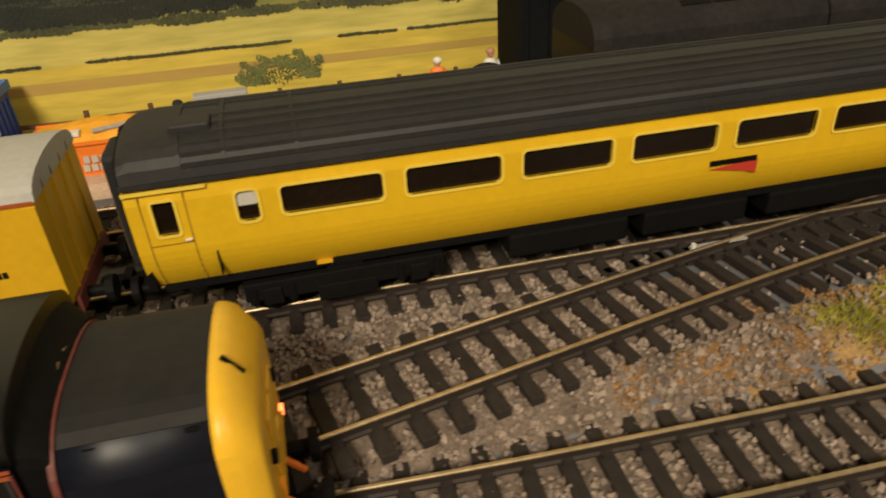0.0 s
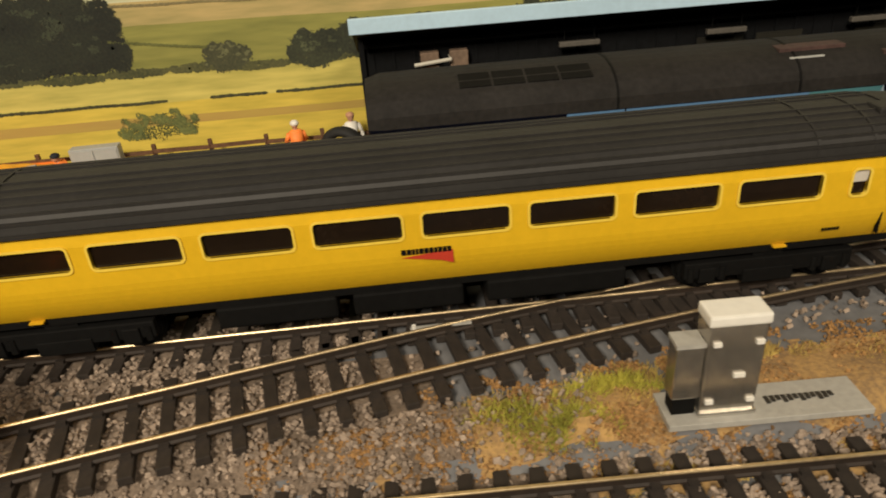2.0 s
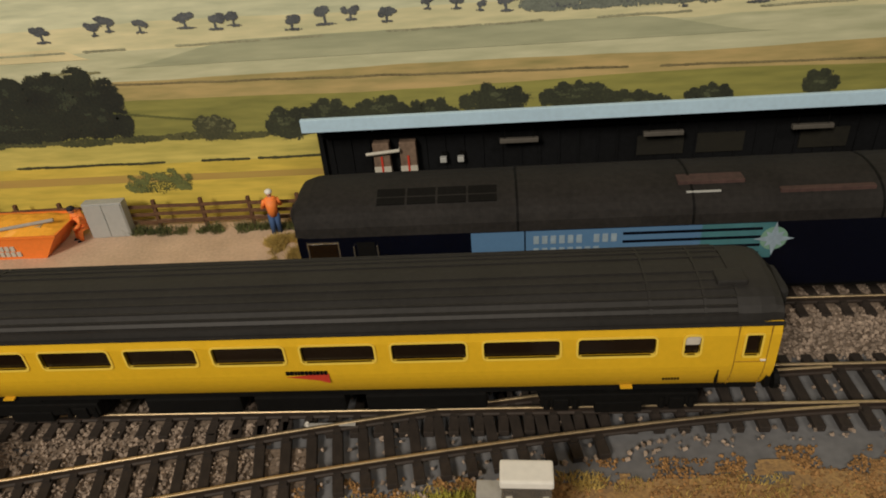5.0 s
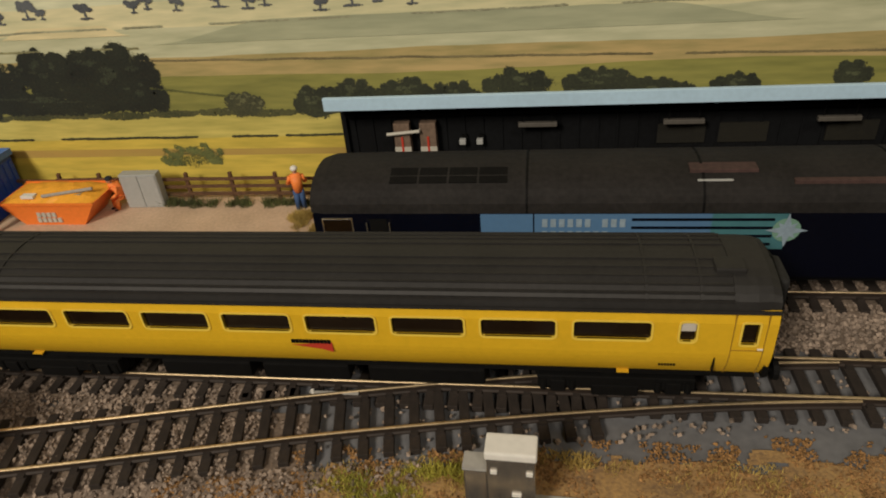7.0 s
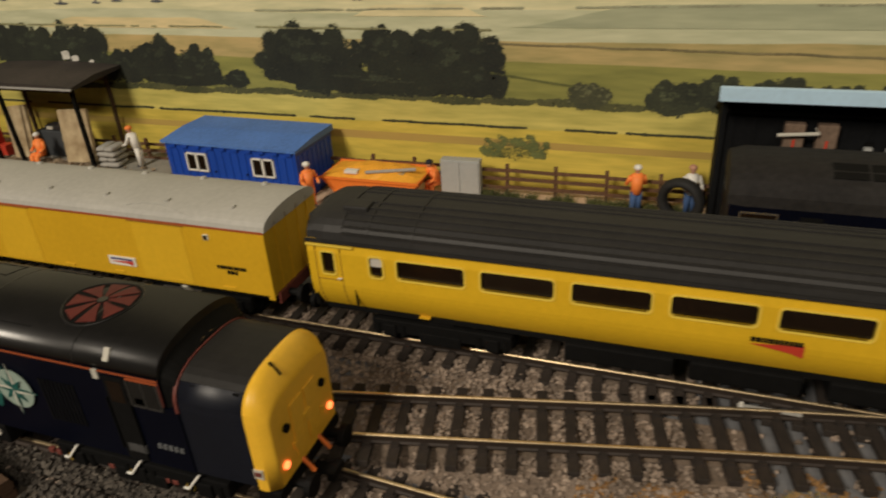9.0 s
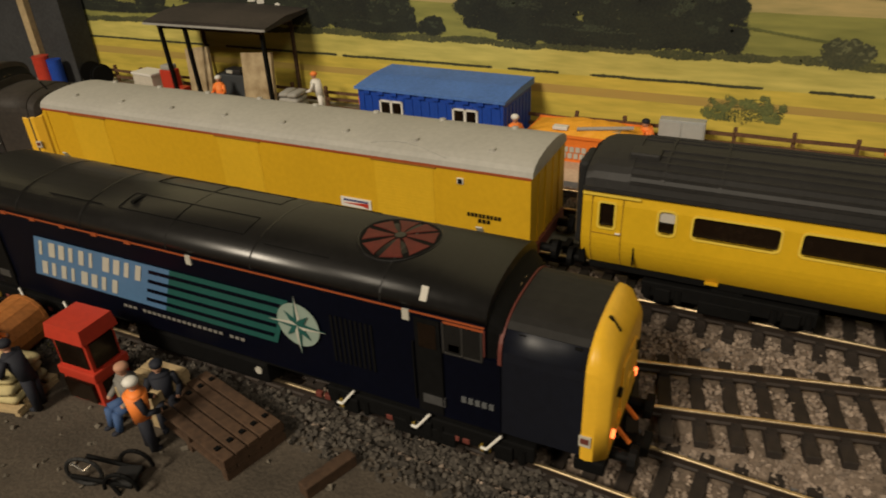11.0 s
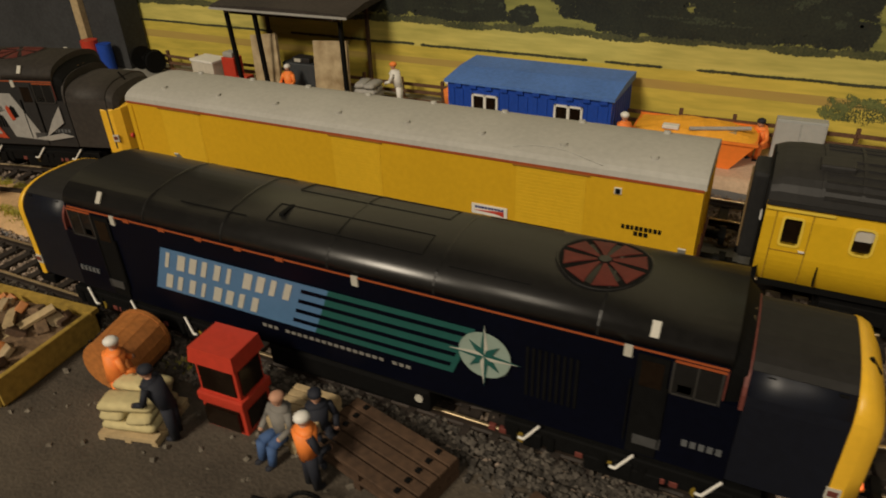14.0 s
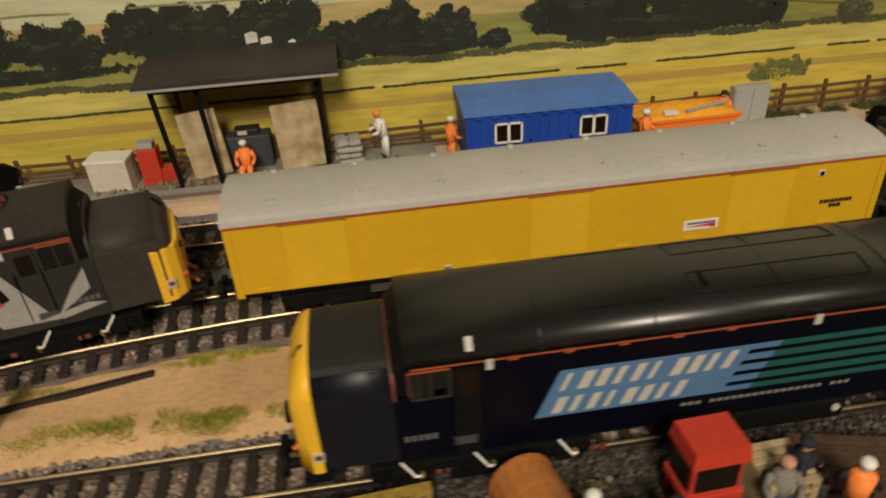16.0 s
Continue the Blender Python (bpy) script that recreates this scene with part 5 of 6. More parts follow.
def flat_locomotive(m):
    t = thing("depot_locomotive", "dark weathered diesel locomotive with a sky-blue side panel", "locomotive", m)
    L, H, Z0, ZS, ZT = 0.285, 0.0172, 0.0125, 0.0372, 0.0492
    part("body", boxed(0, L, -H, H, Z0, ZS), LOCO_NAVY, t)
    prof = arc(H, ZS, ZT - ZS, 16)
    rf = bmesh.new()
    loft(rf, [[(x, y * w, ZS + (z - ZS) * k) for y, z in prof] for x, w, k in ((-0.0006, 0.94, 0.86), (0.004, 1.0, 0.98), (0.02, 1, 1), (L - 0.004, 1, 1), (L, 0.95, 0.9))])
    roof = part("roof", rf, OLD_ROOF, t, "brown-black weathered roof")
    for x in (0.074, 0.130, 0.188, 0.240):
        b = bmesh.new()
        loft(b, [[(xx, y * 1.004, ZS + (z - ZS) * 1.012) for y, z in prof] for xx in (x - 0.0004, x + 0.0004)])
        part("roof_seam", b, BLACK, roof)
    def z_on(y):
        return ZS + (ZT - ZS) * math.sin(math.acos(max(-1, min(1, -y / H)))) ** 0.75
    for k in range(4):
        x = 0.0275 + k * 0.0102
        g = bmesh.new()
        q = [(-0.0125, z_on(0.0125)), (-0.0060, z_on(0.0060))]
        f = [g.verts.new((xx, y, z + 0.0003)) for xx, (y, z) in ((x, q[0]), (x + 0.0094, q[0]), (x + 0.0094, q[1]), (x, q[1]))]
        h = [g.verts.new(v.co - Vector((0, 0, 0.0006))) for v in f]
        g.faces.new(f)
        g.faces.new(h)
        for i in range(4):
            g.faces.new((f[i], f[(i + 1) % 4], h[(i + 1) % 4], h[i]))
        part("roof_grille", g, BLACK, roof)
    for x0, x1, y0, y1, mt in ((0.126, 0.147, -0.0095, -0.0030, RUSTY), (0.157, 0.186, -0.0135, -0.0020, RUSTY), (0.128, 0.139, -0.0125, -0.0100, GREY)):
        part("roof_panel", boxed(x0, x1, y0, y1, z_on(-y0) - 0.0008, z_on(-y0) + 0.0004 + 0.0008 * (mt is RUSTY), 0.0003), mt, roof, "faded reddish roof panel" if mt is RUSTY else "")
    for s in (-1, 1):
        y0, y1 = sorted((s * H, s * (H + 0.0003)))
        w = part("cab_window", boxed(0.0035, 0.0135, y0, y1, 0.0278, 0.0350), GLASS, t)
        part("window_rim", boxed(0.0030, 0.0140, y0 + 0.0001, y1 - 0.0001, 0.0272, 0.0356), STEEL, w)
        for x in (0.0190, 0.0270):
            part("handrail", rodded((x, s * (H + 0.0006), 0.0180), (x, s * (H + 0.0006), 0.0340), 0.0003, n=6), STEEL, t)
        part("door", boxed(0.0200, 0.0262, y0, y1, Z0 + 0.001, 0.0352), BLACK, t)
        part("side_panel", boxed(0.0585, 0.0760, y0, y1, 0.0238, 0.0370), SIGN_BLUE, t, "sky-blue panel")
        p = part("side_panel", boxed(0.0765, 0.1330, y0, y1, 0.0238, 0.0370), SIGN_BLUE, t, "sky-blue lettered panel")
        if s == -1:
            for row, n in ((0, 10), (1, 8)):
                for j in range(n):
                    if row == 0 and j == 6:
                        continue
                    xl, za = 0.0790 + j * 0.0028, 0.0322 - row * 0.0047
                    part("letter", boxed(xl, xl + 0.0018, -H - 0.0005, -H, za, za + 0.0030), SHADED_PALE, p)
        gp = part("green_panel", boxed(0.1330, 0.1560, y0, y1, 0.0238, 0.0370), mat("panel_teal", (0.06, 0.17, 0.20), 0.45, var=0.15, scale=100), t, "green striped panel")
        for j in range(4):
            part("stripe", boxed(0.108, 0.152, y0 - 0.0001, y1 + 0.0001, 0.0252 + j * 0.0031, 0.0262 + j * 0.0031), LOCO_NAVY, gp)
    cx, cz, r = 0.1560, 0.0312, 0.0043
    em = part("emblem", plated([(cx + r * math.cos(a * 0.2094), cz + r * math.sin(a * 0.2094)) for a in range(30)], -H - 0.0004, 0.00015), MINT, t, "round mint emblem with a pale star")
    for j in range(8):
        a = math.pi / 2 + j * math.pi / 4
        ln = 0.0064 if j % 2 == 0 else 0.0040
        part("star_point", plated([(cx - 0.0016 * math.sin(a), cz + 0.0016 * math.cos(a)), (cx + 0.0016 * math.sin(a), cz - 0.0016 * math.cos(a)), (cx + ln * math.cos(a), cz + ln * math.sin(a))], -H - 0.0006 - 0.00003 * j, 0.0001), SHADED_PALE, em)
    part("underframe", boxed(0.002, L - 0.002, -0.0140, 0.0140, 0.0090, Z0 + 0.0003), BLACK, t)
    part("fuel_tank", boxed(0.095, 0.150, -0.0145, 0.0145, 0.0028, 0.0095, 0.001), BLACK, t)
    bogie(t, 0.040, 0.027, (-0.0200, 0.0, 0.0200))
    bogie(t, L - 0.040, 0.027, (-0.0200, 0.0, 0.0200))
    buffers(t, 0.0, -1, 0.0098)
    buffers(t, L, 1, 0.0098)
    return t


flat_locomotive(pose(0.1195, 0.0665, RAIL_TOP))

GB = 0.0055
depot = thing("depot_shed", "engine shed with a pale blue roof fascia, its dark interior a near-black sheet", "shed")
# flat near-black sheet paints the dark interior behind the open shed front
part("dark_interior_sheet", boxed(0.1185, 0.470, 0.1100, 0.1130, GB, 0.0560), DEPOT, depot)
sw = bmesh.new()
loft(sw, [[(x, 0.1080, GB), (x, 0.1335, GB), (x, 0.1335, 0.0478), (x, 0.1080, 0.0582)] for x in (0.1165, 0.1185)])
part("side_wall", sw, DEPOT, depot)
rfd = bmesh.new()
loft(rfd, [[(x, 0.0965, 0.0632), (x, 0.0965, 0.0650), (x, 0.1337, 0.0496), (x, 0.1337, 0.0480)] for x in (0.1150, 0.475)])
part("roof", rfd, mat("depot_roof", (0.03, 0.033, 0.036), 0.8), depot)
part("fascia", boxed(0.1145, 0.475, 0.0945, 0.0964, 0.0618, 0.0670, 0.0003), LIP, depot, "pale sky-blue fascia board")
part("soffit_beam", boxed(0.1185, 0.470, 0.1060, 0.1095, 0.0545, 0.0560), BLACK, depot)
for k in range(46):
    part("dark_sheet_rib", boxed(0.121 + k * 0.0076, 0.1218 + k * 0.0076, 0.1094, 0.1100, GB, 0.0545), DEPOT, depot)
# window yellow dimmed almost to black, like the dark interior round it
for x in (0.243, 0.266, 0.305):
    part("window", boxed(x, x + 0.018, 0.1092, 0.1100, 0.0395, 0.0475), DEPOT_YELLOW, depot, "yellow window dimmed almost to black")
for x in (0.1890, 0.2440, 0.2990, 0.3540, 0.4090):
    lp = thing("shed_lamp", "unlit grey tube lamp hung under the shed roof", "lamp", pose(x, 0.1045, 0.0505), group="tube lamps under the shed roof")
    part("housing", boxed(0, 0.0150, -0.0010, 0.0010, -0.0008, 0.0010, 0.0003), mat("tube_grey", (0.09, 0.082, 0.07), 0.6, var=0.15), lp)
    for s in (0.002, 0.013):
        part("hanger", rodded((s, 0, 0.0008), (s, 0, 0.0094), 0.0002, n=5), BLACK, lp)
for x in (0.1385, 0.1492):
    bd = thing("notice_panel", "white hanging panel with a red stripe", "sign", pose(x, 0.1052, 0.0330), group="white panels in the shed doorway")
    part("panel", boxed(0, 0.0066, 0, 0.0040, 0.0, 0.0185, 0.0003), mat("stained_panel", (0.16, 0.11, 0.075), 0.8, var=0.4, scale=200), bd)
    part("lower_panel", boxed(-0.0001, 0.0067, -0.0003, 0.0, 0.0, 0.0085), PALE, bd, "white lower half")
    part("stripe", boxed(0.0029, 0.0037, -0.0005, -0.0002, 0.0015, 0.0130), RED, bd)
arm = thing("bracket_arm", "pale grey bracket arm on the shed wall", "bracket", pose(0.136, 0.1035, 0.0478))
part("arm", rodded((0, 0, 0), (0.0135, 0, 0.0012), 0.0007, n=8), PALE, arm)
part("stay", rodded((0.0133, 0, 0.0012), (0.0133, 0.0068, 0.0012), 0.0004, n=6), PALE, arm)
for x in (0.165, 0.172):
    sp = thing("floodlight", "small grey floodlight on the shed wall", "lamp", pose(x, 0.1075, 0.0425), group="floodlights on the shed wall")
    part("head", boxed(0, 0.0026, -0.0015, 0.0008, -0.0010, 0.0012, 0.0003), GREY, sp)
    part("bracket", boxed(0.0008, 0.0030, 0.0006, 0.0026, 0.0010, 0.0022), BLACK, sp)

# ---- fence ----
fence = thing("fence", "brown three-rail wooden fence in front of the backdrop", "fence")
fx = -0.60
while fx < 0.112:
    if not -0.382 > fx:
        p = part("post", boxed(-0.0008, 0.0008, -0.0008, 0.0008, 0, 0.0152, 0.0002), WOOD_FENCE, fence)
        p.matrix_basis = pose(fx, 0.1250, GB, random.uniform(-3, 3), random.uniform(-3, 3), 0)
        for z in (0.0045, 0.0085, 0.0125):
            r = part("rail", boxed(0, 0.0228, -0.0006, 0.0000, -0.0008, 0.0008), WOOD_FENCE, fence)
            r.matrix_basis = pose(fx - 0.0002, 0.1240, GB + z + random.uniform(-0.0003, 0.0003), 0, random.uniform(-1.2, 1.2), 0)
    fx += 0.0225

# ---- yard by the fence ----
def cabin():
    t = thing("site_cabin", "blue site cabin with white-framed windows beside the fence", "cabin", pose(-0.1335, 0.0955, GB, 0, 0, -1.5))
    W, D, H = 0.0735, 0.0330, 0.0262
    part("body", boxed(0, W, 0, D, 0.0004, H, 0.0005), BLUE, t)
    for k in range(17):
        part("corrugation", boxed(0.0018 + k * 0.0043, 0.0034 + k * 0.0043, -0.0004, 0.0, 0.0014, H - 0.0030), BLUE, t)
    for k in range(8):
        part("corrugation", boxed(W, W + 0.0004, 0.002 + k * 0.0040, 0.0036 + k * 0.0040, 0.0014, H - 0.0030), BLUE, t)
    rf = bmesh.new()
    loft(rf, [[(x, -0.0012, H - 0.0006), (x, -0.0012, H + 0.0006), (x, D * 0.5, H + 0.0024), (x, D + 0.0008, H + 0.0024), (x, D + 0.0008, H - 0.0006)] for x in (-0.0012, W + 0.0012)])
    part("roof", rf, BLUE_ROOF, t, "dusty blue roof, coloured paler as lit from above")
    for k in range(10):
        part("eave_clip", boxed(0.004 + k * 0.0072, 0.007 + k * 0.0072, -0.0011, 0.0, H - 0.0022, H - 0.0006), BLUE, t)
    for x in (0.0125, 0.0500):
        w = part("window", boxed(x, x + 0.0115, -0.0007, -0.0002, 0.0130, 0.0214), GLASS, t)
        for a, b, c, d in ((x - 0.0004, x + 0.0119, 0.0126, 0.0134), (x - 0.0004, x + 0.0119, 0.0210, 0.0218), (x - 0.0004, x + 0.0005, 0.0126, 0.0218), (x + 0.0110, x + 0.0119, 0.0126, 0.0218), (x + 0.0052, x + 0.0064, 0.0126, 0.0218)):
            part("frame_bar", boxed(a, b, -0.0012, -0.0004, c, d), WHITE, w)
    for x in (0.028, 0.046):
        part("door_bolt", rodded((x, -0.0004, 0.013), (x, -0.0010, 0.013), 0.0005, n=8), BLACK, t)


cabin()


def skip():
    t = thing("rubbish_skip", "orange-red open skip full of yellowish waste by the cabin", "skip", pose(-0.0285, 0.1115, GB))
    def ring(x0, x1, y0, y1, z):
        return [(x0, y0, z), (x1, y0, z), (x1, y1, z), (x0, y1, z)]
    b = bmesh.new()
    loft(b, [ring(-0.0155, 0.0150, -0.0095, 0.0095, 0.0002), ring(-0.0245, 0.0240, -0.0110, 0.0110, 0.0122)])
    part("shell", b, ORANGE, t)
    for y in (-0.0112, 0.0112):
        part("rim", boxed(-0.0248, 0.0243, y - 0.0005, y + 0.0005, 0.0116, 0.0126), ORANGE, t)
    f = bmesh.new()
    vs = []
    for i in range(17):
        vs.append([f.verts.new((-0.0238 + 0.0472 * i / 16, -0.0105 + 0.021 * j / 8, 0.0122 + 0.0042 * (1 - (i / 8 - 1) ** 2) * (1 - (j / 4 - 1) ** 2) + 0.0008 * noise.noise(Vector((i * 0.7, j * 0.7, 2))))) for j in range(9)])
    for i in range(16):
        for j in range(8):
            f.faces.new((vs[i][j], vs[i + 1][j], vs[i + 1][j + 1], vs[i][j + 1]))
    part("waste", f, AMBER, t, "heaped yellow-orange waste")
    part("sheet_scrap", boxed(-0.0125, -0.0060, -0.0095, -0.0060, 0.0140, 0.0155, 0.0003), WHITE, t)
    part("pipe", rodded((-0.002, -0.0085, 0.0150), (0.0205, -0.003, 0.0160), 0.0008, n=8), SLAB_LIGHT, t)
    part("plank", boxed(0.010, 0.0155, -0.006, -0.002, 0.0132, 0.0145), WOOD_PALE, t)
    for row, n in ((0, 4), (1, 5)):
        for j in range(n):
            part("letter", boxed(-0.0068 + j * 0.0026 - row * 0.0008, -0.0049 + j * 0.0026 - row * 0.0008, -0.0108 + 0.0003 * row, -0.0096, 0.0052 - row * 0.0030, 0.0075 - row * 0.0030), PALE, t)


skip()
cab = thing("relay_cabinet", "grey two-door metal cabinet standing against the fence", "cabinet", pose(0.0005, 0.1175, GB, 0, 0, 2))
part("body", boxed(0, 0.0185, 0, 0.0050, 0.0003, 0.0180, 0.0003), GREY, cab)
for x in (0.0006, 0.0095):
    part("door", boxed(x, x + 0.0084, -0.0004, 0, 0.0010, 0.0172), GREY, cab)
part("plinth", boxed(0.0004, 0.0181, 0.0004, 0.0046, 0, 0.0006), BLACK, cab)


def tyre(name, label, m, R, r, mt=RUBBER):
    b = bmesh.new()
    rings = []
    for i in range(29):
        a = 2 * math.pi * i / 28
        rings.append([((R + r * 0.75 * math.cos(q * 0.7854)) * math.cos(a), r * 1.15 * math.sin(q * 0.7854), (R + r * 0.75 * math.cos(q * 0.7854)) * math.sin(a)) for q in range(8)])
    loft(b, rings, caps=False)
    bmesh.ops.remove_doubles(b, verts=b.verts, dist=1e-6)
    ob = part(name, b, mt, None, smooth=True)
    ob.matrix_basis = m
    return tagged(ob, label, "tyre")


tyre("large_tyre", "large black rubber tyre standing by the shed", pose(0.1060, 0.1120, GB + 0.0098, 0, 0, -20), 0.0078, 0.0027)


# ---- painted model figures, one mesh each ----
FIGS = [SKIN, HIVIS, DENIM, WHITE, NAVY_CLOTH, GREY_CLOTH, AMBER]


def figure(label, m, top, legs, hat, pose_kind="stand", arms=None, bend=0.0):
    b = bmesh.new()
    def tag(v, mi):
        fs = {f for x in v for f in x.link_faces}
        for f in fs:
            f.material_index = mi
    arms = top if arms is None else arms
    hip = 0.0112 if pose_kind == "stand" else 0.0060
    fwd = bend * 0.008
    for s in (-1, 1):
        if pose_kind == "stand":
            tag(rod(b, (s * 0.0015, 0.0004 * s, 0.0006), (s * 0.0012, 0, hip), 0.0012, 0.0017, n=8), legs)
            tag(ball(b, (s * 0.0016, -0.0008, 0.0006), 0.0011, 1, 1.7, 0.6, 1), 4)
        else:
            tag(rod(b, (s * 0.0014, 0, hip), (s * 0.0019, -0.0058, hip + 0.0004), 0.0016, 0.0014, n=8), legs)
            tag(rod(b, (s * 0.0019, -0.0058, hip + 0.0004), (s * 0.0019, -0.0066, 0.0006), 0.0014, 0.0011, n=8), legs)
            tag(ball(b, (s * 0.0019, -0.0074, 0.0006), 0.0011, 1, 1.7, 0.6, 1), 4)
    sh = (0, -fwd, hip + 0.0080)
    tag(rod(b, (0, 0, hip - 0.0008), sh, 0.0023, 0.0030, n=12), top)
    tag(ball(b, sh, 0.0029, 1.05, 0.75, 0.45, 2), top)
    for s in (-1, 1):
        el = (s * 0.0044, -fwd - 0.0010, hip + 0.0038)
        ha = (s * 0.0034, -fwd - 0.0042, hip + 0.0024)
        tag(rod(b, (s * 0.0029, -fwd, hip + 0.0076), el, 0.0011, 0.0009, n=7), arms)
        tag(rod(b, el, ha, 0.0009, 0.0008, n=7), arms)
        tag(ball(b, ha, 0.0008, sub=1), 0)
    tag(rod(b, sh, (0, -fwd * 1.1, hip + 0.0096), 0.0009, n=8), 0)
    hc = (0, -fwd * 1.15 - 0.0002, hip + 0.0110)
    tag(ball(b, hc, 0.0016, 0.9, 1.0, 1.15), 0)
    tag(ball(b, (hc[0], hc[1] + 0.0002, hc[2] + 0.0008), 0.0019, 1.0, 1.1, 0.75), hat)
    me = bpy.data.meshes.new("figure")
    b.to_mesh(me)
    b.free()
    for q in FIGS:
        me.materials.append(q)
    for p in me.polygons:
        p.use_smooth = True
    ob = new("model_figure", me)
    ob.matrix_basis = m @ Matrix.Scale(0.92, 4)
    return tagged(ob, label, "figurine", group="painted model figures")


GF = -0.0021
figure("model worker in orange vest and blue trousers by the fence", pose(0.0880, 0.1165, GB, 0, 0, 200), 1, 2, 3)
figure("model figure in white shirt behind the tyre", pose(0.1095, 0.1205, GB, 0, 0, 20), 3, 2, 0)
figure("model worker in orange overalls beside the skip", pose(-0.0020, 0.1218, GB, 0, 0, -35), 1, 1, 4, "sit", bend=0.6)
figure("model worker in orange with white helmet by the blue cabin", pose(-0.0545, 0.0925, GB, 0, 0, 60), 1, 1, 3)
figure("model worker in orange with white helmet at the cabin corner", pose(-0.1385, 0.1075, GB, 0, 0, 100), 1, 1, 3)
PZ = 0.0095
figure("model worker in white overalls bending over sacks", pose(-0.1680, 0.1130, PZ, 0, 0, -80), 3, 3, 1, bend=0.3)
figure("model worker in orange jacket in front of the shelter", pose(-0.2290, 0.1060, PZ, 0, 0, 0), 1, 1, 3, "sit")
figure("model figure in dark clothes carrying sacks", pose(-0.1205, -0.0922, GF, 0, 0, -70), 4, 4, 4, bend=0.35)
figure("model worker in orange vest and dark trousers in the yard", pose(-0.0806, -0.0912, GF, 0, 0, 150), 1, 4, 3, arms=4)
figure("seated model figure in grey jacket and blue jeans", pose(-0.0932, -0.0843, GF, 0, 0, -10), 5, 2, 0, "sit")
figure("seated model figure in dark clothes on a pale pallet", pose(-0.0858, -0.0800, GF, 0, 0, 50), 4, 4, 4, "sit")
figure("model worker in orange jacket beside the cable drum", pose(-0.1402, -0.0902, GF, 0, 0, 150), 1, 1, 3, bend=0.2)
figure("model worker in orange vest and blue trousers on the verge", pose(-0.2885, -0.0285, -0.001, 0, 0, 90), 1, 2, 3, bend=0.3)

# ---- platform with the shelter ----
slab = tagged(part("platform", boxed(-0.60, -0.1450, 0.1010, 0.1337, -0.001, PZ, 0.0006), CONCRETE), "grey concrete platform slab", "platform", kind="structure")
part("edge_strip", boxed(-0.60, -0.1450, 0.0995, 0.1009, -0.001, 0.0072), mat("edge_stone", (0.15, 0.12, 0.09), 0.9), slab)


def shelter():
    t = thing("open_shelter", "stained open shelter with a dark sagging felt roof", "shelter", pose(-0.2250, 0.0, PZ))
    rf = bmesh.new()
    top = []
    for i in range(13):
        x = -0.0405 + 0.081 * i / 12
        sag = 0.0012 * (1 - (i / 6 - 1) ** 2)
        top.append([(x, 0.0980, 0.0440 + sag * 0.4), (x, 0.0978, 0.0456 + sag), (x, 0.1150, 0.0486 + sag), (x, 0.1330, 0.0488 + sag), (x, 0.1330, 0.0470 + sag)])
    loft(rf, top)
    part("roof", rf, HUT_ROOF, t)
    part("roof_edge", boxed(-0.0405, 0.0405, 0.0972, 0.0977, 0.0440, 0.0450), SLAB_LIGHT, t)
    for x in (-0.0320, 0.0310):
        part("rear_post", boxed(x - 0.0008, x + 0.0008, 0.1292, 0.1308, 0, 0.0478), WOOD_DARK, t)
        part("roof_beam", boxed(x - 0.0007, x + 0.0007, 0.0990, 0.1310, 0.0424, 0.0438), WOOD_DARK, t)
    part("cross_beam", boxed(-0.0330, 0.0330, 0.1030, 0.1042, 0.0412, 0.0424), WOOD_DARK, t)
    for x, w, lean in ((-0.0270, 0.0165, 7), (0.0110, 0.0200, 4)):
        p = part("leaning_board", boxed(0, w, -0.0010, 0.0010, 0.0, 0.0285), WALL_CREAM, t, "stained cream board")
        p.matrix_basis = pose(x, 0.1085, 0.0006, -10, -lean, 0)
    for x, y, l in ((-0.0320, 0.1030, -4), (-0.0150, 0.1030, -3), (0.0310, 0.1060, 0)):
        p = part("post", boxed(-0.0009, 0.0009, -0.0009, 0.0009, 0, 0.0440), BLACK, t)
        p.matrix_basis = pose(x, y, 0, 0, l, 0)


shelter()
mach = thing("machine_cabinet", "dark grey machine cabinet inside the shelter", "machine", pose(-0.2420, 0.1160, PZ))
part("body", boxed(0.0020, 0.0235, 0, 0.0090, 0, 0.0150, 0.0006), mat("machine_slate", (0.045, 0.05, 0.055), 0.6), mach)
part("hood", boxed(0.0080, 0.0190, 0.001, 0.008, 0.0150, 0.0178, 0.0006), GREY_LOCO, mach)
part("dial", boxed(0.0100, 0.0140, 0.0002, 0.0010, 0.0158, 0.0174), PALE, mach)
wb = thing("white_crate", "dirty white crate on the platform", "crate", pose(-0.2955, 0.1070, PZ, 0, 0, -6))
part("box", boxed(0, 0.0170, 0, 0.0110, 0, 0.0135, 0.0004), mat("crate_white", (0.60, 0.56, 0.47), 0.7, var=0.12), wb)
part("lid", boxed(-0.0004, 0.0174, -0.0004, 0.0114, 0.0128, 0.0142, 0.0003), WHITE, wb)
rp = thing("red_pump", "red pump cabinet with a white top", "pump", pose(-0.2742, 0.1080, PZ))
part("body", boxed(0, 0.0085, 0, 0.0070, 0, 0.0165, 0.0005), RED, rp)
part("top", boxed(0.0010, 0.0075, 0.0005, 0.0065, 0.0165, 0.0192, 0.0006), SLAB_LIGHT, rp)
part("drip_tray", boxed(0.0085, 0.0150, 0.0005, 0.0065, 0, 0.0070, 0.0004), RED, rp)


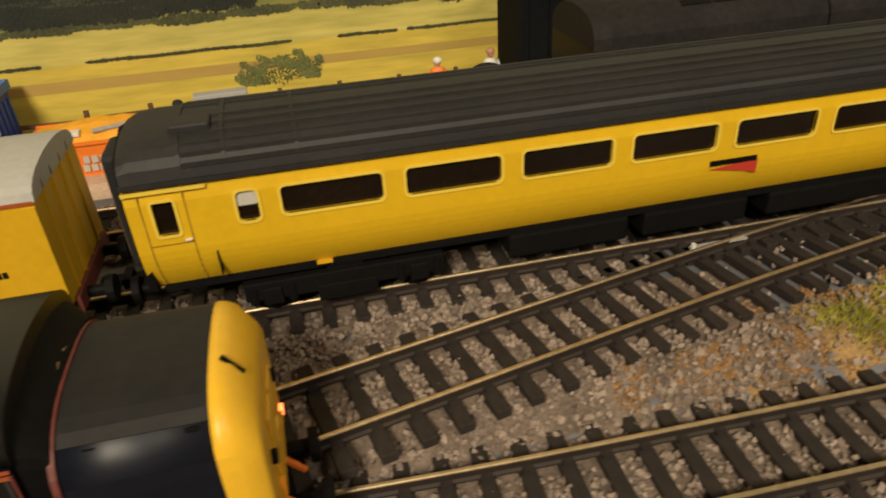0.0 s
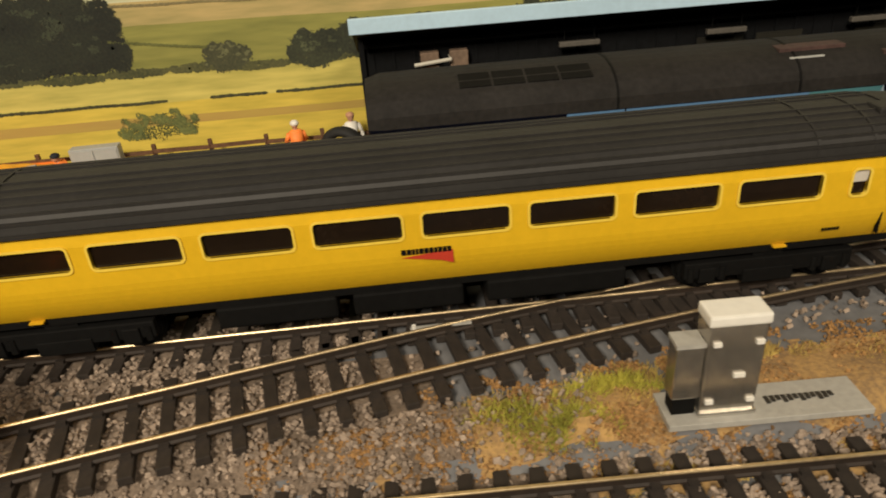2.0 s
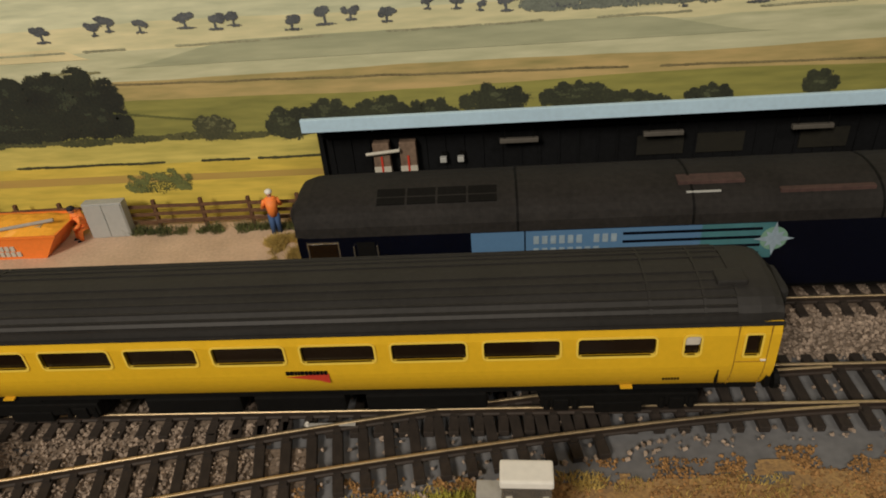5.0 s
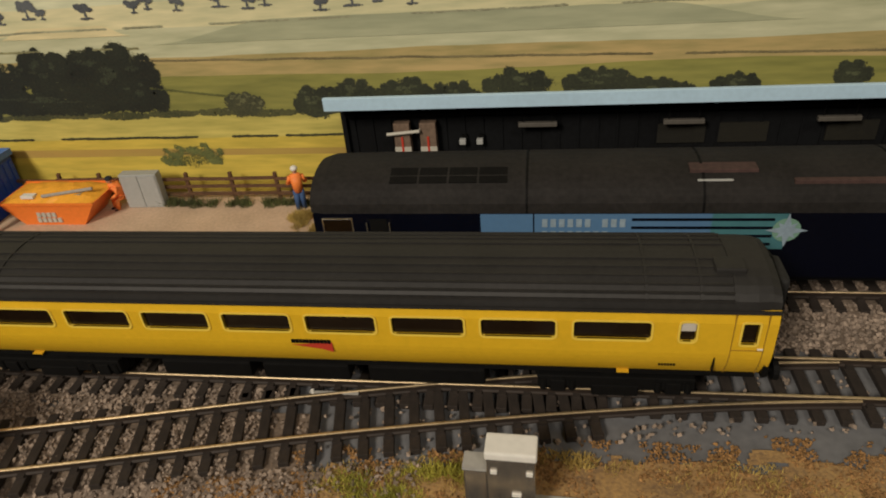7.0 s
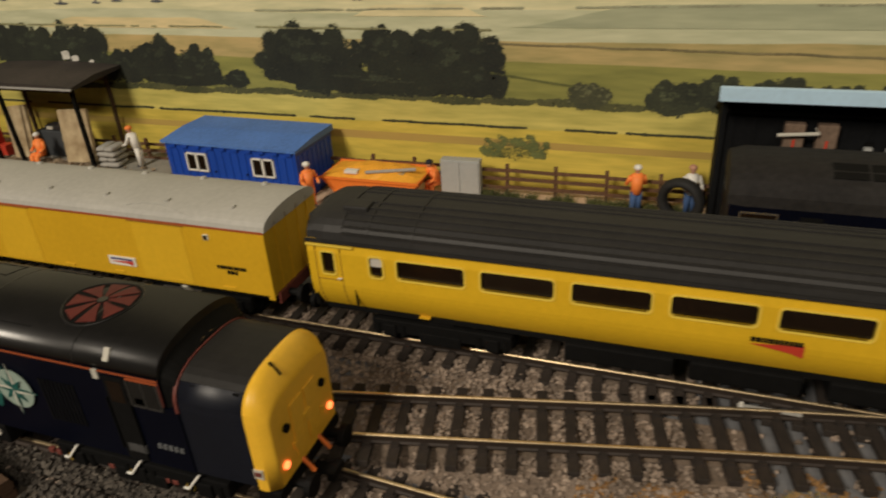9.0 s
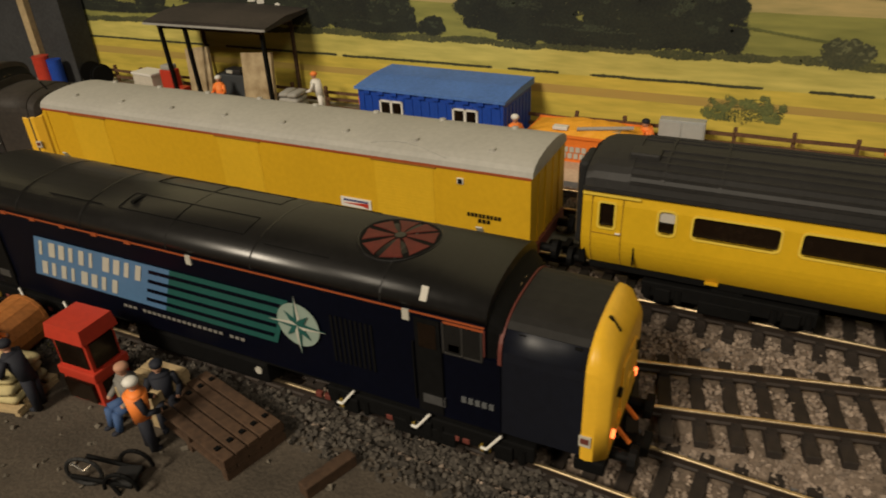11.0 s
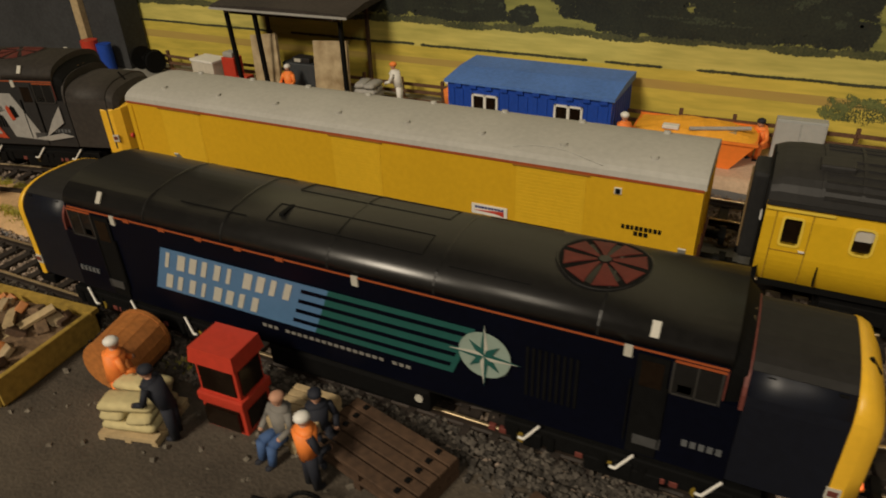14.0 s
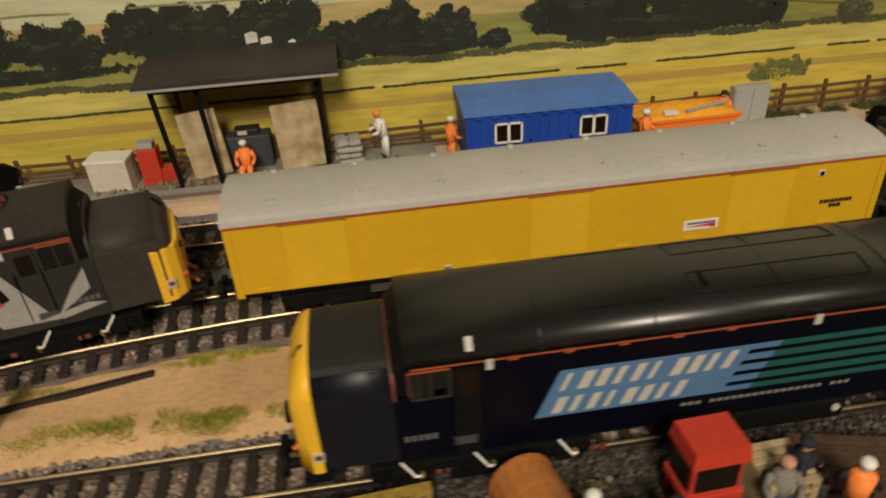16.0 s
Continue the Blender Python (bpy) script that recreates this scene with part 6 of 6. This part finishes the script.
chips("platform_rubble", [(rb.gauss(-0.232, 0.022), rb.uniform(0.1025, 0.110), PZ + rb.uniform(0.0001, 0.0008)) for _ in range(900)], pebbled("rubble_grain", (0.22, 0.17, 0.11), 0.4, 1.4), "brown earth and rubble scattered before the shelter", size=0.0010, seed=21)


def sacks(name, label, m, mt, layers, w, d, h, base=True):
    t = thing(name, label, "sacks", m)
    z = 0.0
    if base:
        for k in range(4):
            part("board", boxed(-w * 1.08, w * 1.08, -d * 1.1 + k * d * 0.62, -d * 1.1 + k * d * 0.62 + d * 0.40, 0.0012, 0.0022), WOOD_PALE, t)
        for x in (-w, 0, w):
            part("bearer", boxed(x - 0.0008, x + 0.0008, -d * 1.08, d * 1.1, 0, 0.0012), WOOD_PALE, t)
        z = 0.0022
    r = random.Random(len(name))
    for k in range(layers):
        for s in (-1, 1):
            b = bmesh.new()
            box(b, -w * 0.98, w * 0.98, -d * 0.46, d * 0.46, 0, h, h * 0.42)
            for v in b.verts:
                v.co.z += 0.0003 * noise.noise(v.co * 700 + Vector((k, s, 0)))
                v.co.z = h * 0.5 + (v.co.z - h * 0.5) * (1 - 0.55 * (abs(v.co.x) / w) ** 3)
                v.co.y *= 1 + 0.10 * (abs(v.co.x) / w) ** 6 - 0.10 * (1 - (v.co.x / w) ** 2) * 0.3
            p = part("sack", b, mt, t, smooth=True)
            if k % 2:
                p.matrix_basis = pose(s * d * 0.5, r.uniform(-0.0006, 0.0006), z, r.uniform(-4, 4), 0, 90 + r.uniform(-8, 8))
            else:
                p.matrix_basis = pose(r.uniform(-0.0006, 0.0006), s * d * 0.5, z, r.uniform(-4, 4), 0, r.uniform(-8, 8))
        z += h * 0.86
    return t


sacks("sack_stack", "stack of cream sacks on a wooden pallet", pose(-0.1315, -0.0920, GF, 0, 0, 14), SACK, 3, 0.0072, 0.0068, 0.0036)
sacks("grey_sack_stack", "stack of grey cement sacks on the platform", pose(-0.1845, 0.1110, PZ, 0, 0, 4), SACK_GREY, 4, 0.0060, 0.0058, 0.0034, base=False)
ws = thing("spare_wheelset", "spare black wheelset on the platform", "wheels", pose(-0.3450, 0.1180, PZ - 0.0005))
wheelset(ws, 0.0, 0.0, 0.0005, 0.0062, BLACK)
ws.matrix_basis = pose(-0.3405, 0.1180, PZ, 0, 0, 75)
tun = thing("dark_portal", "tall dark grey portal wall beside the backdrop", "portal")
part("wall", boxed(-0.60, -0.3540, 0.1160, 0.1320, PZ, 0.170), mat("portal_grey", (0.035, 0.036, 0.038), 0.9, var=0.25), tun)
part("timber_strut", boxed(-0.3860, -0.3800, 0.1120, 0.1158, PZ, 0.110), WOOD_PALE, tun, "pale timber strut")
rb2 = thing("red_drum", "red and blue oil drums on the platform", "oil drum", pose(-0.3720, 0.1060, PZ))
part("drum", rodded((0, 0, 0), (0, 0, 0.0185), 0.0048, n=18), RED, rb2)
part("drum", rodded((0.0090, 0.002, 0), (0.0090, 0.002, 0.0165), 0.0042, n=18), BLUE, rb2)

# ---- lineside ----
pad = thing("signal_cabinet", "silver metal lineside cabinet on a pale concrete pad", "cabinet", pose(0.1905, -0.0345, 0.0, 0, 0, -2))
part("pad", boxed(-0.0120, 0.0325, -0.0055, 0.0055, 0.0, 0.0016, 0.0002), SLAB_LIGHT, pad)
bd = part("body", boxed(-0.0050, 0.0070, -0.0030, 0.0030, 0.0016, 0.0250, 0.0004), STEEL, pad)
# added bright strip stands for the light reflected low on the metal
part("foot_glint_strip", boxed(-0.0053, 0.0073, -0.0038, 0.0034, 0.0016, 0.0026, 0.0003), mat("glint_steel", (0.62, 0.60, 0.55), 0.25, metal=0.8, var=0.1), pad)
part("cap", boxed(-0.0054, 0.0074, -0.0034, 0.0034, 0.0247, 0.0273, 0.0006), WHITE, pad, "pale cap")
part("side_box", boxed(-0.0110, -0.0051, -0.0024, 0.0024, 0.0060, 0.0195, 0.0004), STEEL, pad)
part("side_box_cap", boxed(-0.0112, -0.0051, -0.0026, 0.0026, 0.0195, 0.0204), SLAB_LIGHT, pad)
part("side_foot", boxed(-0.0105, -0.0055, -0.0020, 0.0020, 0.0016, 0.0060), BLACK, pad)
for z in (0.0050, 0.0200):
    for x in (-0.0040, 0.0048):
        part("hinge", boxed(x, x + 0.0016, -0.0036, -0.0030, z, z + 0.0010), WHITE, bd)
part("catch", boxed(0.0012, 0.0035, -0.0036, -0.0030, 0.0118, 0.0128), WHITE, bd)
for j in range(12):
    part("cover_bar", boxed(0.0110 + 0.0013 * j, 0.0119 + 0.0013 * j, -0.0012 + 0.0004 * (j % 3), 0.0010, 0.0016, 0.0019), GREY_LOCO, pad)
lr = thing("spare_rail", "rusty spare rail lying on the verge", "rail", pose(-0.2480, -0.0095, -0.0003, 0, 0, 11))
part("bar", boxed(-0.0900, 0.0, -0.0011, 0.0011, 0.0004, 0.0022, 0.0003), RAIL_SIDE, lr)
pm = thing("point_lever", "small white point motor lever at the turnout", "lever", pose(0.1265, LINE_CROSS(0.1265) + GAUGE / 2 + 0.0020, 0.0028))
part("pin", rodded((0, 0, 0), (0, 0, 0.0030), 0.0006, n=8), WHITE, pm)
part("arm", boxed(-0.0010, 0.0150, -0.0004, 0.0004, 0.0018, 0.0024), SLAB_LIGHT, pm)

# ---- goods yard in front ----
kio = thing("red_kiosk", "small red two-tier kiosk with dark panes in the yard", "kiosk", pose(-0.1102, -0.0805, GF, 0, 0, 2) @ Matrix.Scale(0.92, 4))
part("base", boxed(-0.0068, 0.0068, -0.0055, 0.0055, 0, 0.0095, 0.0004), RED, kio)
part("shelf", boxed(-0.0074, 0.0074, -0.0062, 0.0062, 0.0092, 0.0122, 0.0005), RED, kio)
part("upper", boxed(-0.0064, 0.0064, -0.0050, 0.0050, 0.0120, 0.0225), RED, kio)
rfb = bmesh.new()
loft(rfb, [[(-0.0074, -0.0062, 0.0222), (0.0074, -0.0062, 0.0222), (0.0074, 0.0062, 0.0222), (-0.0074, 0.0062, 0.0222)], [(-0.0068, -0.0056, 0.0268), (0.0068, -0.0056, 0.0268), (0.0068, 0.0056, 0.0268), (-0.0068, 0.0056, 0.0268)]])
part("roof", rfb, RED, kio, "bright red roof")
for z0, z1 in ((0.0018, 0.0082), (0.0132, 0.0214)):
    part("pane", boxed(-0.0054, 0.0054, -0.0066 if z0 < 0.01 else -0.0054, -0.0050 if z0 < 0.01 else -0.0048, z0, z1), GLASS, kio)
    part("pane", boxed(0.0062, 0.0070, -0.0040, 0.0040, z0, z1), GLASS, kio)
    part("pane", boxed(-0.0070, -0.0062, -0.0040, 0.0040, z0, z1), GLASS, kio)

dr = thing("cable_drum", "orange-brown wooden cable drum lying on its side", "cable drum", pose(-0.1488, -0.0788, GF + 0.0081, 0, 0, 12) @ Matrix.Scale(0.76, 4))
for s in (-1, 1):
    part("flange", rodded((0, s * 0.0085, 0), (0, s * 0.0100, 0), 0.0106, n=20), DRUM_WOOD, dr)
for k in range(16):
    a = 2 * math.pi * k / 16
    p = part("stave", boxed(-0.0022, 0.0022, -0.0085, 0.0085, 0.0092, 0.0102), DRUM_WOOD, dr)
    p.matrix_basis = pose(0, 0, 0, 0, math.degrees(a), 0)
part("core", rodded((0, -0.0085, 0), (0, 0.0085, 0), 0.0088, n=16), DRUM_WOOD, dr)


def pallet(name, label, m, w, d, n, mt, tiers=1):
    t = thing(name, label, "pallet", m)
    z = 0
    for _ in range(tiers):
        for y in (-d + 0.0010, 0, d - 0.0010):
            part("bearer", boxed(-w, w, y - 0.0010, y + 0.0010, z, z + 0.0022), mt, t)
        for k in range(n):
            x = -w + (2 * w) * k / n
            part("board", boxed(x, x + 2 * w / n * 0.86, -d, d, z + 0.0022, z + 0.0032, 0.0002), mt, t)
            if mt is WOOD_DARK:
                for y in (-d * 0.72, d * 0.72):
                    part("bolt", boxed(x + 0.0009, x + 0.0021, y - 0.0006, y + 0.0006, z + 0.0031, z + 0.0037), BLACK, t)
        z += 0.0033
    return t


pallet("timber_pallet", "dark brown heavy timber pallet on the yard", pose(-0.0690, -0.0800, GF, 0, 0, 76), 0.0085, 0.0158, 5, WOOD_DARK, 2)
pallet("pale_pallet", "pale slatted pallet used as a bench", pose(-0.0905, -0.0790, GF, 0, 0, 92), 0.0066, 0.0062, 6, WOOD_PALE, 3)
tr = thing("hand_barrow", "black tubular hand barrow lying on the yard", "barrow", pose(-0.0800, -0.1030, GF, 0, 0, 20))
for s in (-1, 1):
    part("handle", rodded((-0.0075, s * 0.0030, 0.0052), (0.0060, s * 0.0026, 0.0022), 0.0006, n=7), BLACK, tr)
    part("leg", rodded((0.0010, s * 0.0028, 0.0034), (0.0030, s * 0.0034, 0.0), 0.0005, n=6), BLACK, tr)
part("tray", boxed(0.0005, 0.0062, -0.0030, 0.0030, 0.0022, 0.0034, 0.0006), RUBBER, tr)
for s in (-1, 1):
    hoop = bmesh.new()
    for i in range(12):
        a0, a1 = math.pi * i / 12, math.pi * (i + 1) / 12
        rod(hoop, (0.0040 + 0.0040 * math.cos(a0), s * 0.0036, 0.0024 + 0.0046 * math.sin(a0)), (0.0040 + 0.0040 * math.cos(a1), s * 0.0036, 0.0024 + 0.0046 * math.sin(a1)), 0.0005, n=6)
    part("side_hoop", hoop, BLACK, tr)
wr = bmesh.new()
for i in range(20):
    a0, a1 = 2 * math.pi * i / 20, 2 * math.pi * (i + 1) / 20
    rod(wr, (-0.0060 + 0.0042 * math.cos(a0), -0.001, 0.0046 + 0.0040 * math.sin(a0)), (-0.0060 + 0.0042 * math.cos(a1), -0.001, 0.0046 + 0.0040 * math.sin(a1)), 0.0005, n=5)
part("wheel", wr, RUBBER, tr)
for s in (-1, 1):
    part("spoke", rodded((-0.0060, -0.001, 0.0046), (-0.0060 + s * 0.0030, -0.001, 0.0046 + 0.0028), 0.0003, n=5), STEEL, tr)
tb = thing("timber_baulk", "dark timber baulk lying beside the track", "timber", pose(-0.0340, -0.0800, GF, 0, 0, 70))
part("beam", boxed(-0.0090, 0.0050, -0.0016, 0.0016, 0, 0.0034, 0.0003), WOOD_DARK, tb)


def rubble_wagon():
    t = thing("rubble_skip", "yellow-brown low skip heaped with rubble and planks", "skip", pose(-0.2000, -0.0890, GF, 0, 0, 4))
    W, D, H = 0.0290, 0.0165, 0.0090
    side = mat("skip_ochre", (0.30, 0.20, 0.03), 0.7, var=0.35)
    for s in (-1, 1):
        for q, (x0, x1, y0, y1) in enumerate(((-W, W, s * D - 0.0008, s * D + 0.0008), (s * W - 0.0008, s * W + 0.0008, -D, D))):
            part("wall", boxed(x0, x1, y0, y1, 0.0008, H, 0.0003), side, t)
        part("rim", boxed(-W - 0.001, W + 0.001, s * D - 0.0014, s * D + 0.0014, H - 0.0012, H + 0.0002), side, t)
    part("floor_plate", boxed(-W, W, -D, D, 0, 0.0010), side, t)
    f = bmesh.new()
    vs = []
    for i in range(25):
        vs.append([f.verts.new((-W * 0.97 + 1.94 * W * i / 24, -D * 0.96 + 1.92 * D * j / 14, H - 0.0025 + 0.0045 * (1 - (i / 12 - 1) ** 2) * (1 - (j / 7 - 1) ** 2) + 0.0016 * noise.noise(Vector((i * 0.6, j * 0.6, 7))))) for j in range(15)])
    for i in range(24):
        for j in range(14):
            f.faces.new((vs[i][j], vs[i + 1][j], vs[i + 1][j + 1], vs[i][j + 1]))
    part("rubble", f, RUBBLE, t, "heaped brown rubble")
    r = random.Random(9)
    for k in range(46):
        b = bmesh.new()
        s = r.uniform(0.0012, 0.0034)
        box(b, -s, s, -s * r.uniform(0.3, 0.8), s * r.uniform(0.3, 0.8), -s * 0.4, s * 0.4, s * 0.15)
        p = part("chunk", b, r.choice((RUBBLE, DRUM_WOOD, RUBBLE, WALL_CREAM, WOOD_DARK, WOOD_DARK)), t)
        x, y = r.uniform(-W * 0.86, W * 0.86), r.uniform(-D * 0.8, D * 0.8)
        p.matrix_basis = pose(x, y, H - 0.0015 + 0.0045 * (1 - (x / W) ** 2) * (1 - (y / D) ** 2), r.uniform(-40, 40), r.uniform(-40, 40), r.uniform(0, 180))
    for x, rz in ((0.0190, 60), (0.0120, -40), (-0.012, 20)):
        p = part("plank", boxed(-0.0075, 0.0075, -0.0014, 0.0014, -0.0005, 0.0005), WOOD_PALE, t)
        p.matrix_basis = pose(x, 0.004, H + 0.0020, 8, -14, rz)


rubble_wagon()
